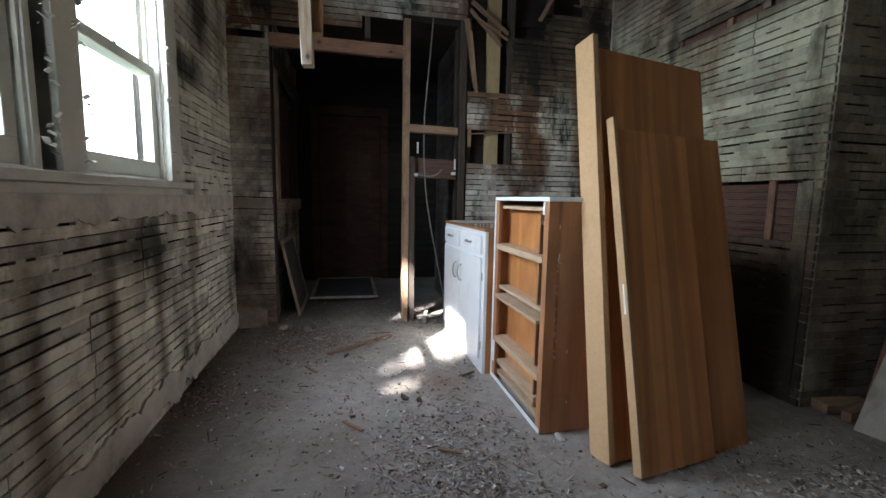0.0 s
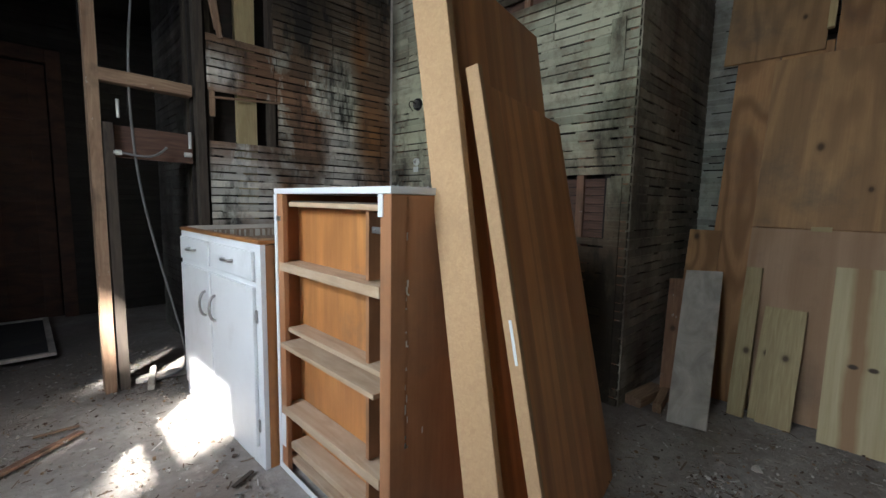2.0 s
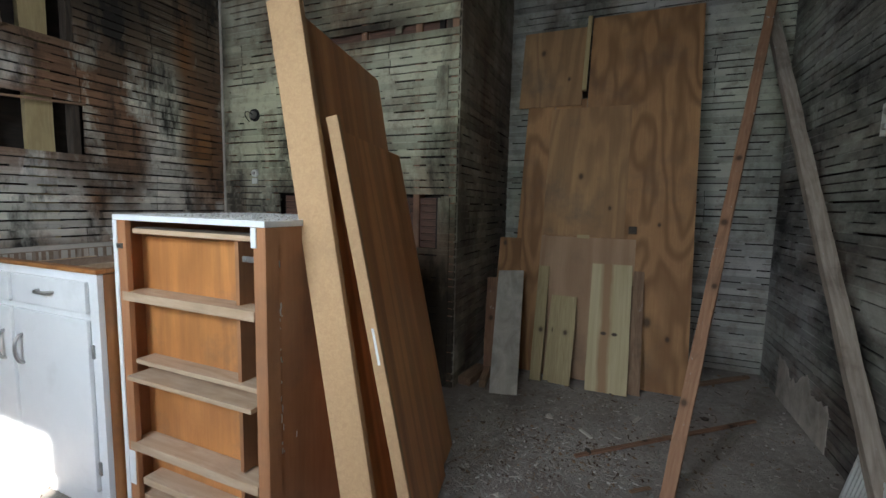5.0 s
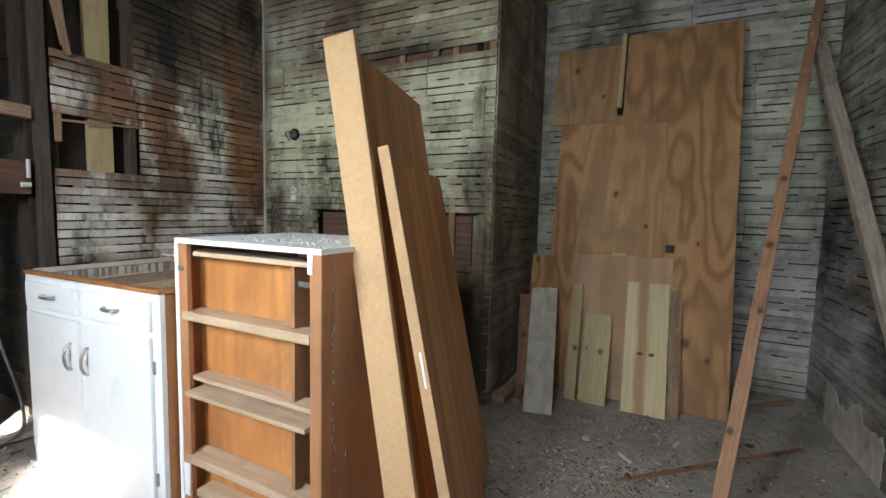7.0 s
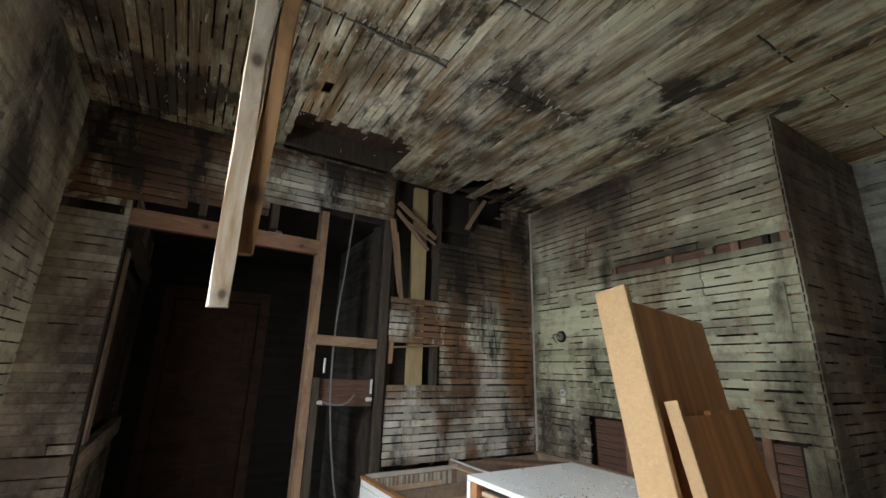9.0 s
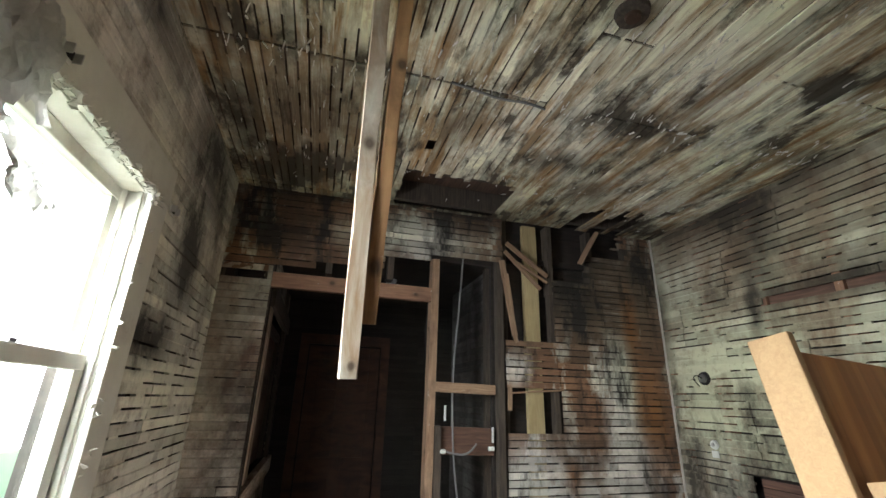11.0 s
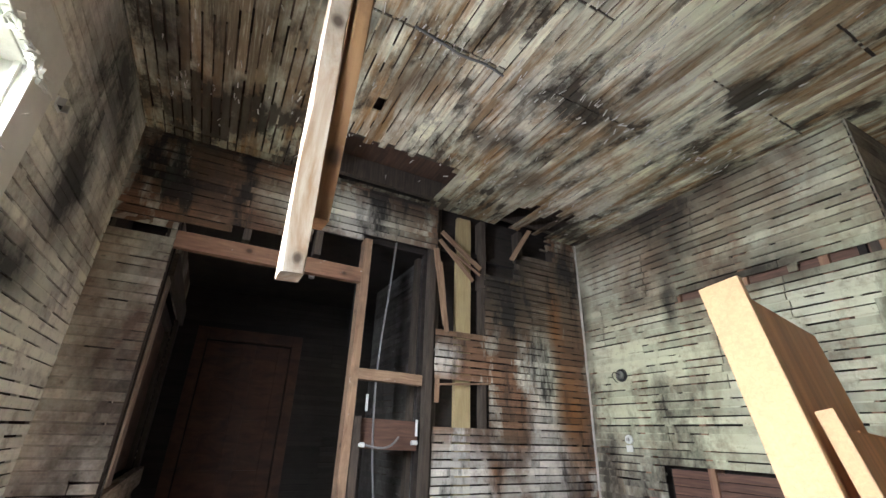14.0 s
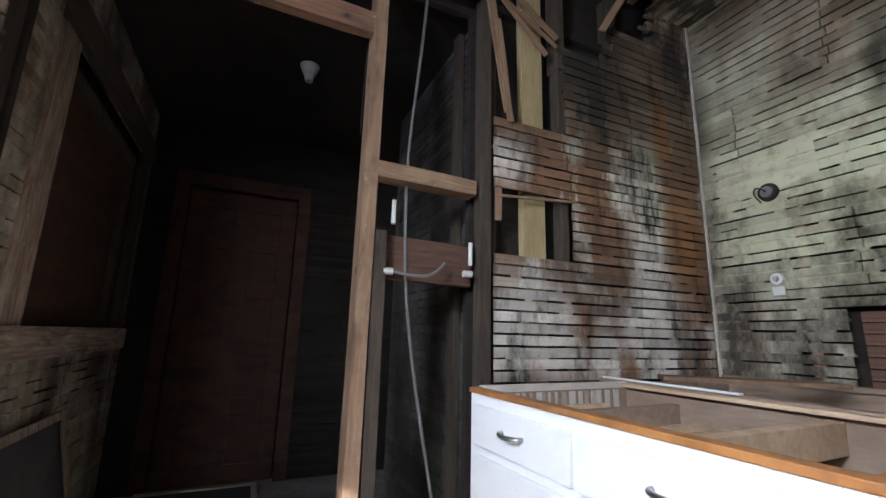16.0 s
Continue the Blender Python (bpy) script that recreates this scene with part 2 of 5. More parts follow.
def figured_wood(name, light, mid, dark, rough, stretch, rings, contrast, dirt=0.25, knots=(), weights=(0, 1, 0.7), pores=(60, 60, 2.0), base=1.6, strips=0.0):
    """Rotary-cut veneer: loops and flames of growth rings that follow a slow field, with fine pores over them."""
    m, nt, b = material(name, rough)
    o = nt.nodes.new("ShaderNodeObjectInfo")
    off = nt.nodes.new("ShaderNodeVectorMath")
    off.operation = "MULTIPLY_ADD"
    off.inputs[1].default_value = (7.0, 5.0, 9.0)
    nt.links.new(o.outputs["Random"], off.inputs[0])
    nt.links.new(coords(nt, stretch, "object"), off.inputs[2])
    field = fbm(nt, off.outputs[0], base, 2.5, 0.42, 0.0, 1.0, 0.25)
    turn = times(nt, field, 6.2832 * rings)
    sine = nt.nodes.new("ShaderNodeMath")
    sine.operation = "SINE"
    nt.links.new(turn, sine.inputs[0])
    r = nt.nodes.new("ShaderNodeMapRange")
    r.inputs[1].default_value, r.inputs[2].default_value = -0.5, 1.0
    nt.links.new(sine.outputs[0], r.inputs[0])
    pore = fbm(nt, coords(nt, pores, "object"), 2.0, 4, 0.6, 0.3, 0.75)
    cloud = fbm(nt, coords(nt, (1, 1, 0.6), "object"), 3.2, 6, 0.65, 0.33, 0.68)
    col = blend(nt, cloud, mid, light)
    col = blend(nt, times(nt, r.outputs[0], contrast), col, dark)
    col = blend(nt, times(nt, pore, 0.3), col, dark)
    grime = fbm(nt, coords(nt, (1, 1, 1), "object"), 2.6, 8, 0.7, 0.5, 0.76)
    col = blend(nt, times(nt, grime, dirt), col, (0.10, 0.085, 0.07))
    col = knots_in(nt, col, knots, weights)
    if strips:
        # veneer laid in strips of uneven tone
        sx = nt.nodes.new("ShaderNodeSeparateXYZ")
        nt.links.new(coords(nt, (1 / strips, 1, 1), "object"), sx.inputs[0])
        cell = times(nt, times(nt, sx.outputs[0], times(nt, field, 0.5), "ADD"), 0.0, "FLOOR")
        for n in list(nt.nodes)[-2:]:
            n.use_clamp = False
        wn2 = nt.nodes.new("ShaderNodeTexWhiteNoise")
        wn2.noise_dimensions = "1D"
        nt.links.new(cell, wn2.inputs["W"])
        tone = nt.nodes.new("ShaderNodeMapRange")
        tone.inputs[3].default_value, tone.inputs[4].default_value = 0.82, 1.08
        nt.links.new(wn2.outputs["Value"], tone.inputs[0])
        col = blend(nt, 1.0, col, tone.outputs[0], "MULTIPLY")
    col = blend(nt, 1.0, col, random_value(nt, 0.86, 1.1), "MULTIPLY")
    nt.links.new(col, b.inputs["Base Color"])
    relief(nt, b, pore, 0.2, 0.0015)
    return m


def wood_material(name, light, dark, rough=0.7, grain=(4, 4, 0.5), scale=8.0, dirt=0.25, source="object", ring=0.0, band=0.3, sharp=0.18, across="X", knots=(), chips=0.0):
    m, nt, b = material(name, rough)
    v = coords(nt, grain, source)
    a = fbm(nt, v, scale, 8, 0.6, 0.5 - sharp, 0.5 + sharp, 1.2)
    w = nt.nodes.new("ShaderNodeTexWave")
    w.wave_type, w.bands_direction = "BANDS", across
    w.inputs["Scale"].default_value, w.inputs["Distortion"].default_value = scale * 0.5, 5.0 + ring
    w.inputs["Detail"].default_value, w.inputs["Detail Scale"].default_value = 3.0, 0.8
    nt.links.new(v, w.inputs["Vector"])
    col = blend(nt, a, dark, light)
    col = blend(nt, times(nt, w.outputs[1], band), col, dark)
    grime = fbm(nt, coords(nt, (1, 1, 1), source), 3.5, 8, 0.7, 0.5, 0.75)
    col = blend(nt, times(nt, grime, dirt), col, (0.05, 0.04, 0.03))
    if chips:
        col = blend(nt, times(nt, fbm(nt, coords(nt, (1, 1, 0.7), source), 26, 5, 0.7, 0.64, 0.69), chips), col, (0.62, 0.6, 0.56))
    col = knots_in(nt, col, knots, (1, 0, 0.8))
    col = blend(nt, 1.0, col, random_value(nt, 0.88, 1.08), "MULTIPLY")
    nt.links.new(col, b.inputs["Base Color"])
    relief(nt, b, a, 0.25, 0.002)
    return m


STUD = wood_material("aged_stud_wood", (0.38, 0.25, 0.155), (0.2, 0.115, 0.068), 0.85, dirt=0.75, chips=0.3, knots=[((0.012, 0, 0.5), 0.012), ((-0.014, 0, 1.25), 0.014), ((0.008, 0, 2.0), 0.012)])
STUD_NEW = wood_material("new_pine", (0.56, 0.45, 0.24), (0.42, 0.31, 0.15), 0.7)
STUD_RED = wood_material("red_brown_stud", (0.34, 0.19, 0.11), (0.2, 0.1, 0.06), 0.8, dirt=0.7, chips=0.8, knots=[((0.01, 0, 0.4), 0.018), ((-0.01, 0, 0.95), 0.015), ((0.0, 0, 1.7), 0.018)])
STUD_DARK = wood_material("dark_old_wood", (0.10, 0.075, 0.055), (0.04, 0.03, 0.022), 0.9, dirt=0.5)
PEELED = wood_material("peeled_casing_wood", (0.58, 0.46, 0.36), (0.17, 0.115, 0.08), 0.85, dirt=0.6, chips=0.6)
STUD_WHITE = wood_material("part_painted_wood", (0.74, 0.68, 0.57), (0.40, 0.25, 0.145), 0.8, (2.5, 2.5, 0.7), 4.0, dirt=0.6, band=0.15, sharp=0.14, knots=[((0.005, 0, 0.03), 0.012), ((0.0, 0, 0.62), 0.02)])
STUD_ORANGE = wood_material("rusty_orange_wood", (0.55, 0.32, 0.15), (0.26, 0.125, 0.055), 0.8, (3, 3, 0.5), 5.0, dirt=0.6, chips=0.4, knots=[((0.0, 0, 0.15), 0.025), ((0.008, 0, 0.75), 0.02)])
GREENPINE = wood_material("treated_pine", (0.50, 0.41, 0.22), (0.36, 0.27, 0.13), 0.7, (6, 6, 0.5), ring=3, knots=[((-0.012, 0, 0.33), 0.017)])
GREYBOARD = wood_material("weathered_board", (0.62, 0.565, 0.49), (0.37, 0.325, 0.275), 0.9, (1.2, 1.2, 0.9), 6.0, dirt=0.55, band=0.1)
STUD_CLAY = wood_material("clay_brown_stud", (0.50, 0.28, 0.165), (0.31, 0.155, 0.085), 0.8, dirt=0.6, chips=0.9, knots=[((0.01, 0, 0.4), 0.016), ((-0.01, 0, 0.95), 0.014), ((0.0, 0, 1.7), 0.018), ((0.005, 0, 1.3), 0.02)])
DUSTY = wood_material("dusty_brown_stud", (0.56, 0.48, 0.40), (0.31, 0.245, 0.195), 0.9, dirt=0.75, chips=0.5)
PLY = figured_wood("plywood", (0.51, 0.285, 0.125), (0.41, 0.21, 0.088), (0.20, 0.095, 0.04), 0.75, (1, 2.6, 0.75), 9.0, 0.7, 0.55, knots=[((0, 0.12, 0.33), 0.016), ((0, 0.33, 0.62), 0.014), ((0, 0.2, 1.05), 0.013), ((0, 0.24, 0.42), 0.03)], base=1.3)
PLY_GREY = figured_wood("grey_plywood", (0.47, 0.28, 0.13), (0.37, 0.205, 0.092), (0.20, 0.11, 0.055), 0.8, (1, 3.0, 0.6), 7.0, 0.5, 0.75, knots=[((0, 0.3, 0.42), 0.02), ((0, 0.1, 0.2), 0.013)], base=1.4)
PLY_PINK = figured_wood("pinkish_plywood", (0.51, 0.34, 0.21), (0.43, 0.27, 0.16), (0.30, 0.17, 0.09), 0.8, (1, 2.8, 0.5), 6.0, 0.5, 0.5, knots=[((0, 0.1, 0.72), 0.016), ((0, 0.42, 0.3), 0.014)], base=1.2)
VENEER = figured_wood("walnut_veneer", (0.80, 0.39, 0.155), (0.66, 0.285, 0.10), (0.44, 0.165, 0.053), 0.42, (3.2, 1, 0.16), 6.0, 0.5, 0.2, pores=(70, 70, 1.5), strips=0.062)
FIBRE = wood_material("fibreboard", (0.56, 0.36, 0.19), (0.48, 0.295, 0.15), 0.8, (3, 3, 3), 24.0, 0.2, band=0.1)
CASE = figured_wood("orange_cabinet_wood", (0.62, 0.28, 0.09), (0.42, 0.165, 0.05), (0.25, 0.10, 0.035), 0.42, (2.4, 2.4, 0.5), 6.0, 0.4, 0.75, pores=(45, 45, 3))
CASE_SIDE = figured_wood("reddish_cabinet_wood", (0.50, 0.25, 0.12), (0.38, 0.17, 0.075), (0.22, 0.085, 0.035), 0.5, (2.4, 2.4, 0.4), 5.0, 0.3, 0.45, pores=(45, 45, 3))
CASE_RAIL = wood_material("dusty_rail_wood", (0.60, 0.45, 0.31), (0.45, 0.30, 0.18), 0.8, (4, 0.5, 4), 6.0, 0.25, band=0.15)
CASE_DARK = wood_material("dull_brown_wood", (0.22, 0.13, 0.08), (0.13, 0.075, 0.045), 0.8, (5, 0.6, 5), 5.0, 0.4)
CASE_INNER = wood_material("dusty_inner_wood", (0.36, 0.265, 0.195), (0.24, 0.165, 0.115), 0.85, (4, 0.8, 4), 5.0, 0.4, band=0.15)
# Near-black colour carries the shade of the wall cavities and back room.
SHEATH = wood_material("shade_dark_sheathing", (0.035, 0.024, 0.018), (0.014, 0.011, 0.009), 0.95, (1, 1, 6), 4.0, 0.5, "position")
OLDDOOR = wood_material("dark_red_door_wood", (0.18, 0.09, 0.058), (0.07, 0.036, 0.024), 0.75, dirt=0.4)
# Reddish door wood, darkened to hold the shade of the back room.
DOORWOOD = wood_material("shade_dark_door_wood", (0.12, 0.055, 0.033), (0.05, 0.024, 0.016), 0.8, (0.9, 0.9, 2.6), 4.0, dirt=0.6, source="position", band=0.15)



def pale_board_material():
    """Pale pine with a brown streak of heartwood and two dark knots."""
    m, nt, b = material("pale_pine_with_heartwood", 0.7)
    c = nt.nodes.new("ShaderNodeTexCoord")
    x = nt.nodes.new("ShaderNodeSeparateXYZ")
    nt.links.new(c.outputs["Object"], x.inputs[0])
    wob = fbm(nt, coords(nt, (1, 1, 0.6), "object"), 6, 3, 0.5, 0, 1)
    shift = times(nt, x.outputs[0], times(nt, wob, 0.05), "SUBTRACT")
    nt.nodes[-1].use_clamp = False
    away = times(nt, shift, 0.0, "ABSOLUTE")
    r = nt.nodes.new("ShaderNodeMapRange")
    r.inputs[1].default_value, r.inputs[2].default_value, r.inputs[3].default_value, r.inputs[4].default_value = 0.018, 0.04, 1.0, 0.0
    nt.links.new(away, r.inputs[0])
    grain = fbm(nt, coords(nt, (9, 9, 0.4), "object"), 5, 6, 0.6, 0.3, 0.7)
    col = blend(nt, grain, (0.44, 0.35, 0.19), (0.58, 0.49, 0.29))
    col = blend(nt, times(nt, r.outputs[0], 0.75), col, (0.3, 0.14, 0.06))
    for kx in (-0.035, 0.03):
        d = nt.nodes.new("ShaderNodeVectorMath")
        d.operation = "DISTANCE"
        d.inputs[1].default_value = (kx, 0, 0.36 * 1.6)
        nt.links.new(coords(nt, (1, 0, 1.6), "object"), d.inputs[0])
        k = nt.nodes.new("ShaderNodeMapRange")
        k.inputs[1].default_value, k.inputs[2].default_value, k.inputs[3].default_value, k.inputs[4].default_value = 0.012, 0.022, 1.0, 0.0
        nt.links.new(d.outputs["Value"], k.inputs[0])
        col = blend(nt, k.outputs[0], col, (0.06, 0.035, 0.02))
    nt.links.new(col, b.inputs["Base Color"])
    return m


PALE = pale_board_material()


def plain(name, colour, rough=0.7, metal=0.0, vary=0.25, scale=14.0, dirt=(0.2, 0.17, 0.13), amount=0.4):
    m, nt, b = material(name, rough, metal)
    a = fbm(nt, coords(nt, (1, 1, 1)), scale, 8, 0.65, 0.3, 0.7)
    col = blend(nt, a, tuple(c * (1 - vary) for c in colour), colour)
    d = fbm(nt, coords(nt, (1, 1, 1)), 3.1, 9, 0.72, 0.52, 0.74)
    col = blend(nt, times(nt, d, amount), col, dirt)
    nt.links.new(col, b.inputs["Base Color"])
    relief(nt, b, fbm(nt, coords(nt, (1, 1, 1)), scale * 6, 4, 0.6), 0.25, 0.002)
    return m


CABPAINT = plain("chipped_white_enamel", (0.86, 0.87, 0.87), 0.45, 0, 0.06, 5, (0.45, 0.43, 0.38), 0.3)
TRIMPAINT = plain("peeling_cream_paint", (0.66, 0.64, 0.56), 0.6, 0, 0.15, 8, (0.3, 0.25, 0.18), 0.6)
PLASTER = plain("old_plaster", (0.64, 0.585, 0.51), 0.95, 0, 0.35, 9, (0.2, 0.155, 0.12), 0.9)
DIRTY = plain("grimy_plaster", (0.34, 0.28, 0.23), 0.95, 0, 0.45, 9, (0.1, 0.075, 0.055), 0.85)
PLASTER_WHITE = plain("broken_white_plaster", (0.78, 0.74, 0.66), 0.95, 0, 0.3, 20, (0.3, 0.22, 0.14), 0.6)
DUST = plain("dust_on_top", (0.58, 0.58, 0.55), 0.95, 0, 0.3, 22, (0.3, 0.28, 0.25), 0.5)
STEEL = plain("dull_steel", (0.55, 0.54, 0.52), 0.4, 1.0, 0.2, 20, (0.2, 0.15, 0.1), 0.4)
PAPER = plain("old_painted_paper", (0.6, 0.585, 0.55), 0.85, 0, 0.2, 6, (0.25, 0.21, 0.17), 0.7)
CABLE = plain("grey_cable", (0.17, 0.165, 0.16), 0.6, 0, 0.1)
BLACK = plain("black_void", (0.02, 0.018, 0.016), 0.95, 0, 0.3)
PORCELAIN = plain("white_porcelain", (0.7, 0.7, 0.66), 0.35, 0, 0.1)
SCREENMESH = plain("dark_screen_mesh", (0.06, 0.06, 0.06), 0.8, 0, 0.2)


def floor_material():
    m, nt, b = material("dirty_floor", 0.95)
    p = coords(nt, (1, 1, 1))
    a = fbm(nt, p, 1.4, 9, 0.66, 0.3, 0.7, 0.4)
    c = fbm(nt, p, 17, 8, 0.7, 0.35, 0.68)
    d = fbm(nt, p, 90, 4, 0.7, 0.5, 0.72)
    col = blend(nt, a, (0.25, 0.21, 0.18), (0.54, 0.495, 0.445))
    col = blend(nt, times(nt, c, 0.45), col, (0.13, 0.105, 0.085))
    col = blend(nt, times(nt, d, 0.25), col, (0.46, 0.43, 0.39))
    # darker and browner patches, the last over most of the back room
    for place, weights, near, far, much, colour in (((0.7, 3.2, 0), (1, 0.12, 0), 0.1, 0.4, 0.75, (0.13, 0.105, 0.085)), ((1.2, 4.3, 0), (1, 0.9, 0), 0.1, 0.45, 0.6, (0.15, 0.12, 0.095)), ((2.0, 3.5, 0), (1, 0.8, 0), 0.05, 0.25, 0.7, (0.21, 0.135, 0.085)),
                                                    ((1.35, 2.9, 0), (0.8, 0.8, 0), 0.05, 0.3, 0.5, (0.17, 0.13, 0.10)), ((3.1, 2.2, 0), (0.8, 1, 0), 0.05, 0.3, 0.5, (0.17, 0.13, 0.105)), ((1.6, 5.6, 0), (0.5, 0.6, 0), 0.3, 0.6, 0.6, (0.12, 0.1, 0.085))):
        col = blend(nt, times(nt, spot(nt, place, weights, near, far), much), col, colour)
    nt.links.new(col, b.inputs["Base Color"])
    relief(nt, b, times(nt, c, d, "ADD"), 0.7, 0.006)
    return m


FLOOR = floor_material()


def debris_material():
    m, nt, b = material("plaster_and_wood_debris", 0.95)
    r = nt.nodes.new("ShaderNodeNewGeometry")
    ramp = nt.nodes.new("ShaderNodeValToRGB")
    e = ramp.color_ramp
    e.interpolation = "CONSTANT"
    e.elements[0].color, e.elements[1].position, e.elements[1].color = (0.30, 0.28, 0.25, 1), 0.3, (0.2, 0.15, 0.11, 1)
    for pos, c in ((0.46, (0.38, 0.34, 0.295, 1)), (0.72, (0.10, 0.065, 0.045, 1)), (0.86, (0.26, 0.17, 0.10, 1)), (0.95, (0.62, 0.59, 0.54, 1))):
        e.elements.new(pos).color = c
    nt.links.new(r.outputs["Random Per Island"], ramp.inputs[0])
    nt.links.new(ramp.outputs[0], b.inputs["Base Color"])
    return m


DEBRIS = debris_material()


def glass_material():
    m = bpy.data.materials.new("dusty_window_glass")
    m.use_nodes = True
    nt = m.node_tree
    nt.nodes.clear()
    out, mix = nt.nodes.new("ShaderNodeOutputMaterial"), nt.nodes.new("ShaderNodeMixShader")
    t, g = nt.nodes.new("ShaderNodeBsdfTransparent"), nt.nodes.new("ShaderNodeBsdfGlossy")
    mix.inputs[0].default_value = 0.04
    g.inputs["Roughness"].default_value = 0.06
    t.inputs[0].default_value = (0.93, 0.97, 0.95, 1)
    nt.links.new(t.outputs[0], mix.inputs[1])
    nt.links.new(g.outputs[0], mix.inputs[2])
    nt.links.new(mix.outputs[0], out.inputs[0])
    return m


GLASS = glass_material()
LEAF = plain("leaf_green", (0.07, 0.13, 0.035), 0.6, 0, 0.4, 5)
BARK = plain("bark", (0.16, 0.12, 0.085), 0.95, 0, 0.4, 9)
GRASS = plain("rough_grass", (0.08, 0.12, 0.04), 0.95, 0, 0.4, 6)


# ---- mesh helpers ----
def box(bm, lo, hi, bevel=0.0):
    lo, hi = Vector(lo), Vector(hi)
    r = bmesh.ops.create_cube(bm, size=1.0, matrix=Matrix.Translation((lo + hi) / 2) @ Matrix.Diagonal((*(hi - lo), 1)))
    if bevel:
        edges = list({e for v in r["verts"] for e in v.link_edges})
        bmesh.ops.bevel(bm, geom=edges, offset=bevel, segments=2, affect="EDGES", profile=0.6)
    return bm


def finish(bm, name, mat):
    me = bpy.data.meshes.new(name)
    bmesh.ops.recalc_face_normals(bm, faces=bm.faces)
    bm.to_mesh(me)
    bm.free()
    for x in mat if isinstance(mat, (list, tuple)) else (mat,):
        me.materials.append(x)
    return me


def part(name, bm, mat, parent=None, label=""):
    ob = new(name, finish(bm, name, mat))
    if parent:
        ob.parent = parent
    if label:
        ob["label"] = label
    return ob


def block(name, lo, hi, mat, parent=None, label="", bevel=0.003):
    return part(name, box(bmesh.new(), lo, hi, bevel), mat, parent, label)


def thing(name, label, category, group="", at=None, kind=""):
    ob = new(name)
    ob.empty_display_size = 0.1
    if at is not None:
        ob.matrix_basis = at
    return tagged(ob, label, category, group, kind)


def roughen(bm, amount, seed=0.0, cell=6.0):
    for v in bm.verts:
        v.co += amount * noise.noise_vector(v.co * cell + Vector((seed, seed * 1.7, 3.1)))
    return bm


def timber(name, low, high, wide, width, thick, mat, label, category, group="", wear=0.002, parent=None):
    """A plank from low to high (middle of its ends), its width along wide."""
    low, high = Vector(low), Vector(high)
    axis = (high - low)
    length = axis.length
    z = axis.normalized()
    x = (Vector(wide) - z * z.dot(Vector(wide))).normalized()
    y = z.cross(x)
    bm = bmesh.new()
    n = max(3, int(length / 0.12))
    rings = []
    for i in range(n + 1):
        ring = []
        for sx, sy in ((-1, -1), (1, -1), (1, 1), (-1, 1)):
            p = Vector((sx * width / 2, sy * thick / 2, length * i / n))
            p += wear * noise.noise_vector(p * 9 + low * 3)
            ring.append(bm.verts.new(p))
        rings.append(ring)
    for a, b in zip(rings, rings[1:]):
        for k in range(4):
            bm.faces.new((a[k], a[(k + 1) % 4], b[(k + 1) % 4], b[k]))
    bm.faces.new(rings[0][::-1]), bm.faces.new(rings[-1])
    long_edges = [e for e in bm.edges if abs((e.verts[0].co - e.verts[1].co).normalized().z) > 0.9]
    bmesh.ops.bevel(bm, geom=long_edges, offset=min(0.004, thick * 0.2), segments=1, affect="EDGES")
    ob = part(name, bm, mat, parent)
    ob.matrix_basis = Matrix.Translation(low) @ Matrix((x, y, z)).transposed().to_4x4()
    if category:
        tagged(ob, label, category, group)
    return ob


def tube(name, points, radius, mat, parent=None, label=""):
    c = bpy.data.curves.new(name, "CURVE")
    c.dimensions, c.bevel_depth, c.bevel_resolution, c.resolution_u = "3D", radius, 3, 8
    s = c.splines.new("NURBS")
    s.points.add(len(points) - 1)
    for p, co in zip(s.points, points):
        p.co = (*co, 1)
    s.use_endpoint_u, s.order_u = True, 3
    tmp = bpy.data.objects.new(name, c)
    me = bpy.data.meshes.new_from_object(tmp)
    bpy.data.objects.remove(tmp)
    me.materials.append(mat)
    ob = new(name, me)
    if parent:
        ob.parent = parent
    if label:
        ob["label"] = label
    return ob


def ragged(name, u0, u1, z0, z1, mat, at, parent=None, low=0.0, high=0.02, thick=0.008, seed=1.0, label="", step=0.03):
    """A sheet of plaster or paper with torn edges, in the plane of u and z."""
    bm = bmesh.new()
    n = max(2, int((u1 - u0) / step))
    pts = []
    for i in range(n + 1):
        u = u0 + (u1 - u0) * i / n
        a = z0 + low * (noise.noise(Vector((u * 7, seed, 0))) + 0.6 * noise.noise(Vector((u * 23, seed, 4))))
        b = z1 + high * (noise.noise(Vector((u * 6, seed, 9))) + 0.6 * noise.noise(Vector((u * 21, seed, 14))))
        pts.append([bm.verts.new((u, t, z)) for z in (a, max(a + 0.006, b)) for t in (0, -thick)])
    for p, q in zip(pts, pts[1:]):
        for i, j in ((0, 2), (2, 3), (3, 1), (1, 0)):
            bm.faces.new((p[i], p[j], q[j], q[i]))
    bm.faces.new([pts[0][k] for k in (0, 1, 3, 2)]), bm.faces.new([pts[-1][k] for k in (0, 2, 3, 1)])
    ob = part(name, bm, mat, parent, label)
    ob.matrix_basis = at
    return ob


# ---- lath walls ----
PITCH, LATH_H, LATH_T = 0.0455, 0.0374, 0.008


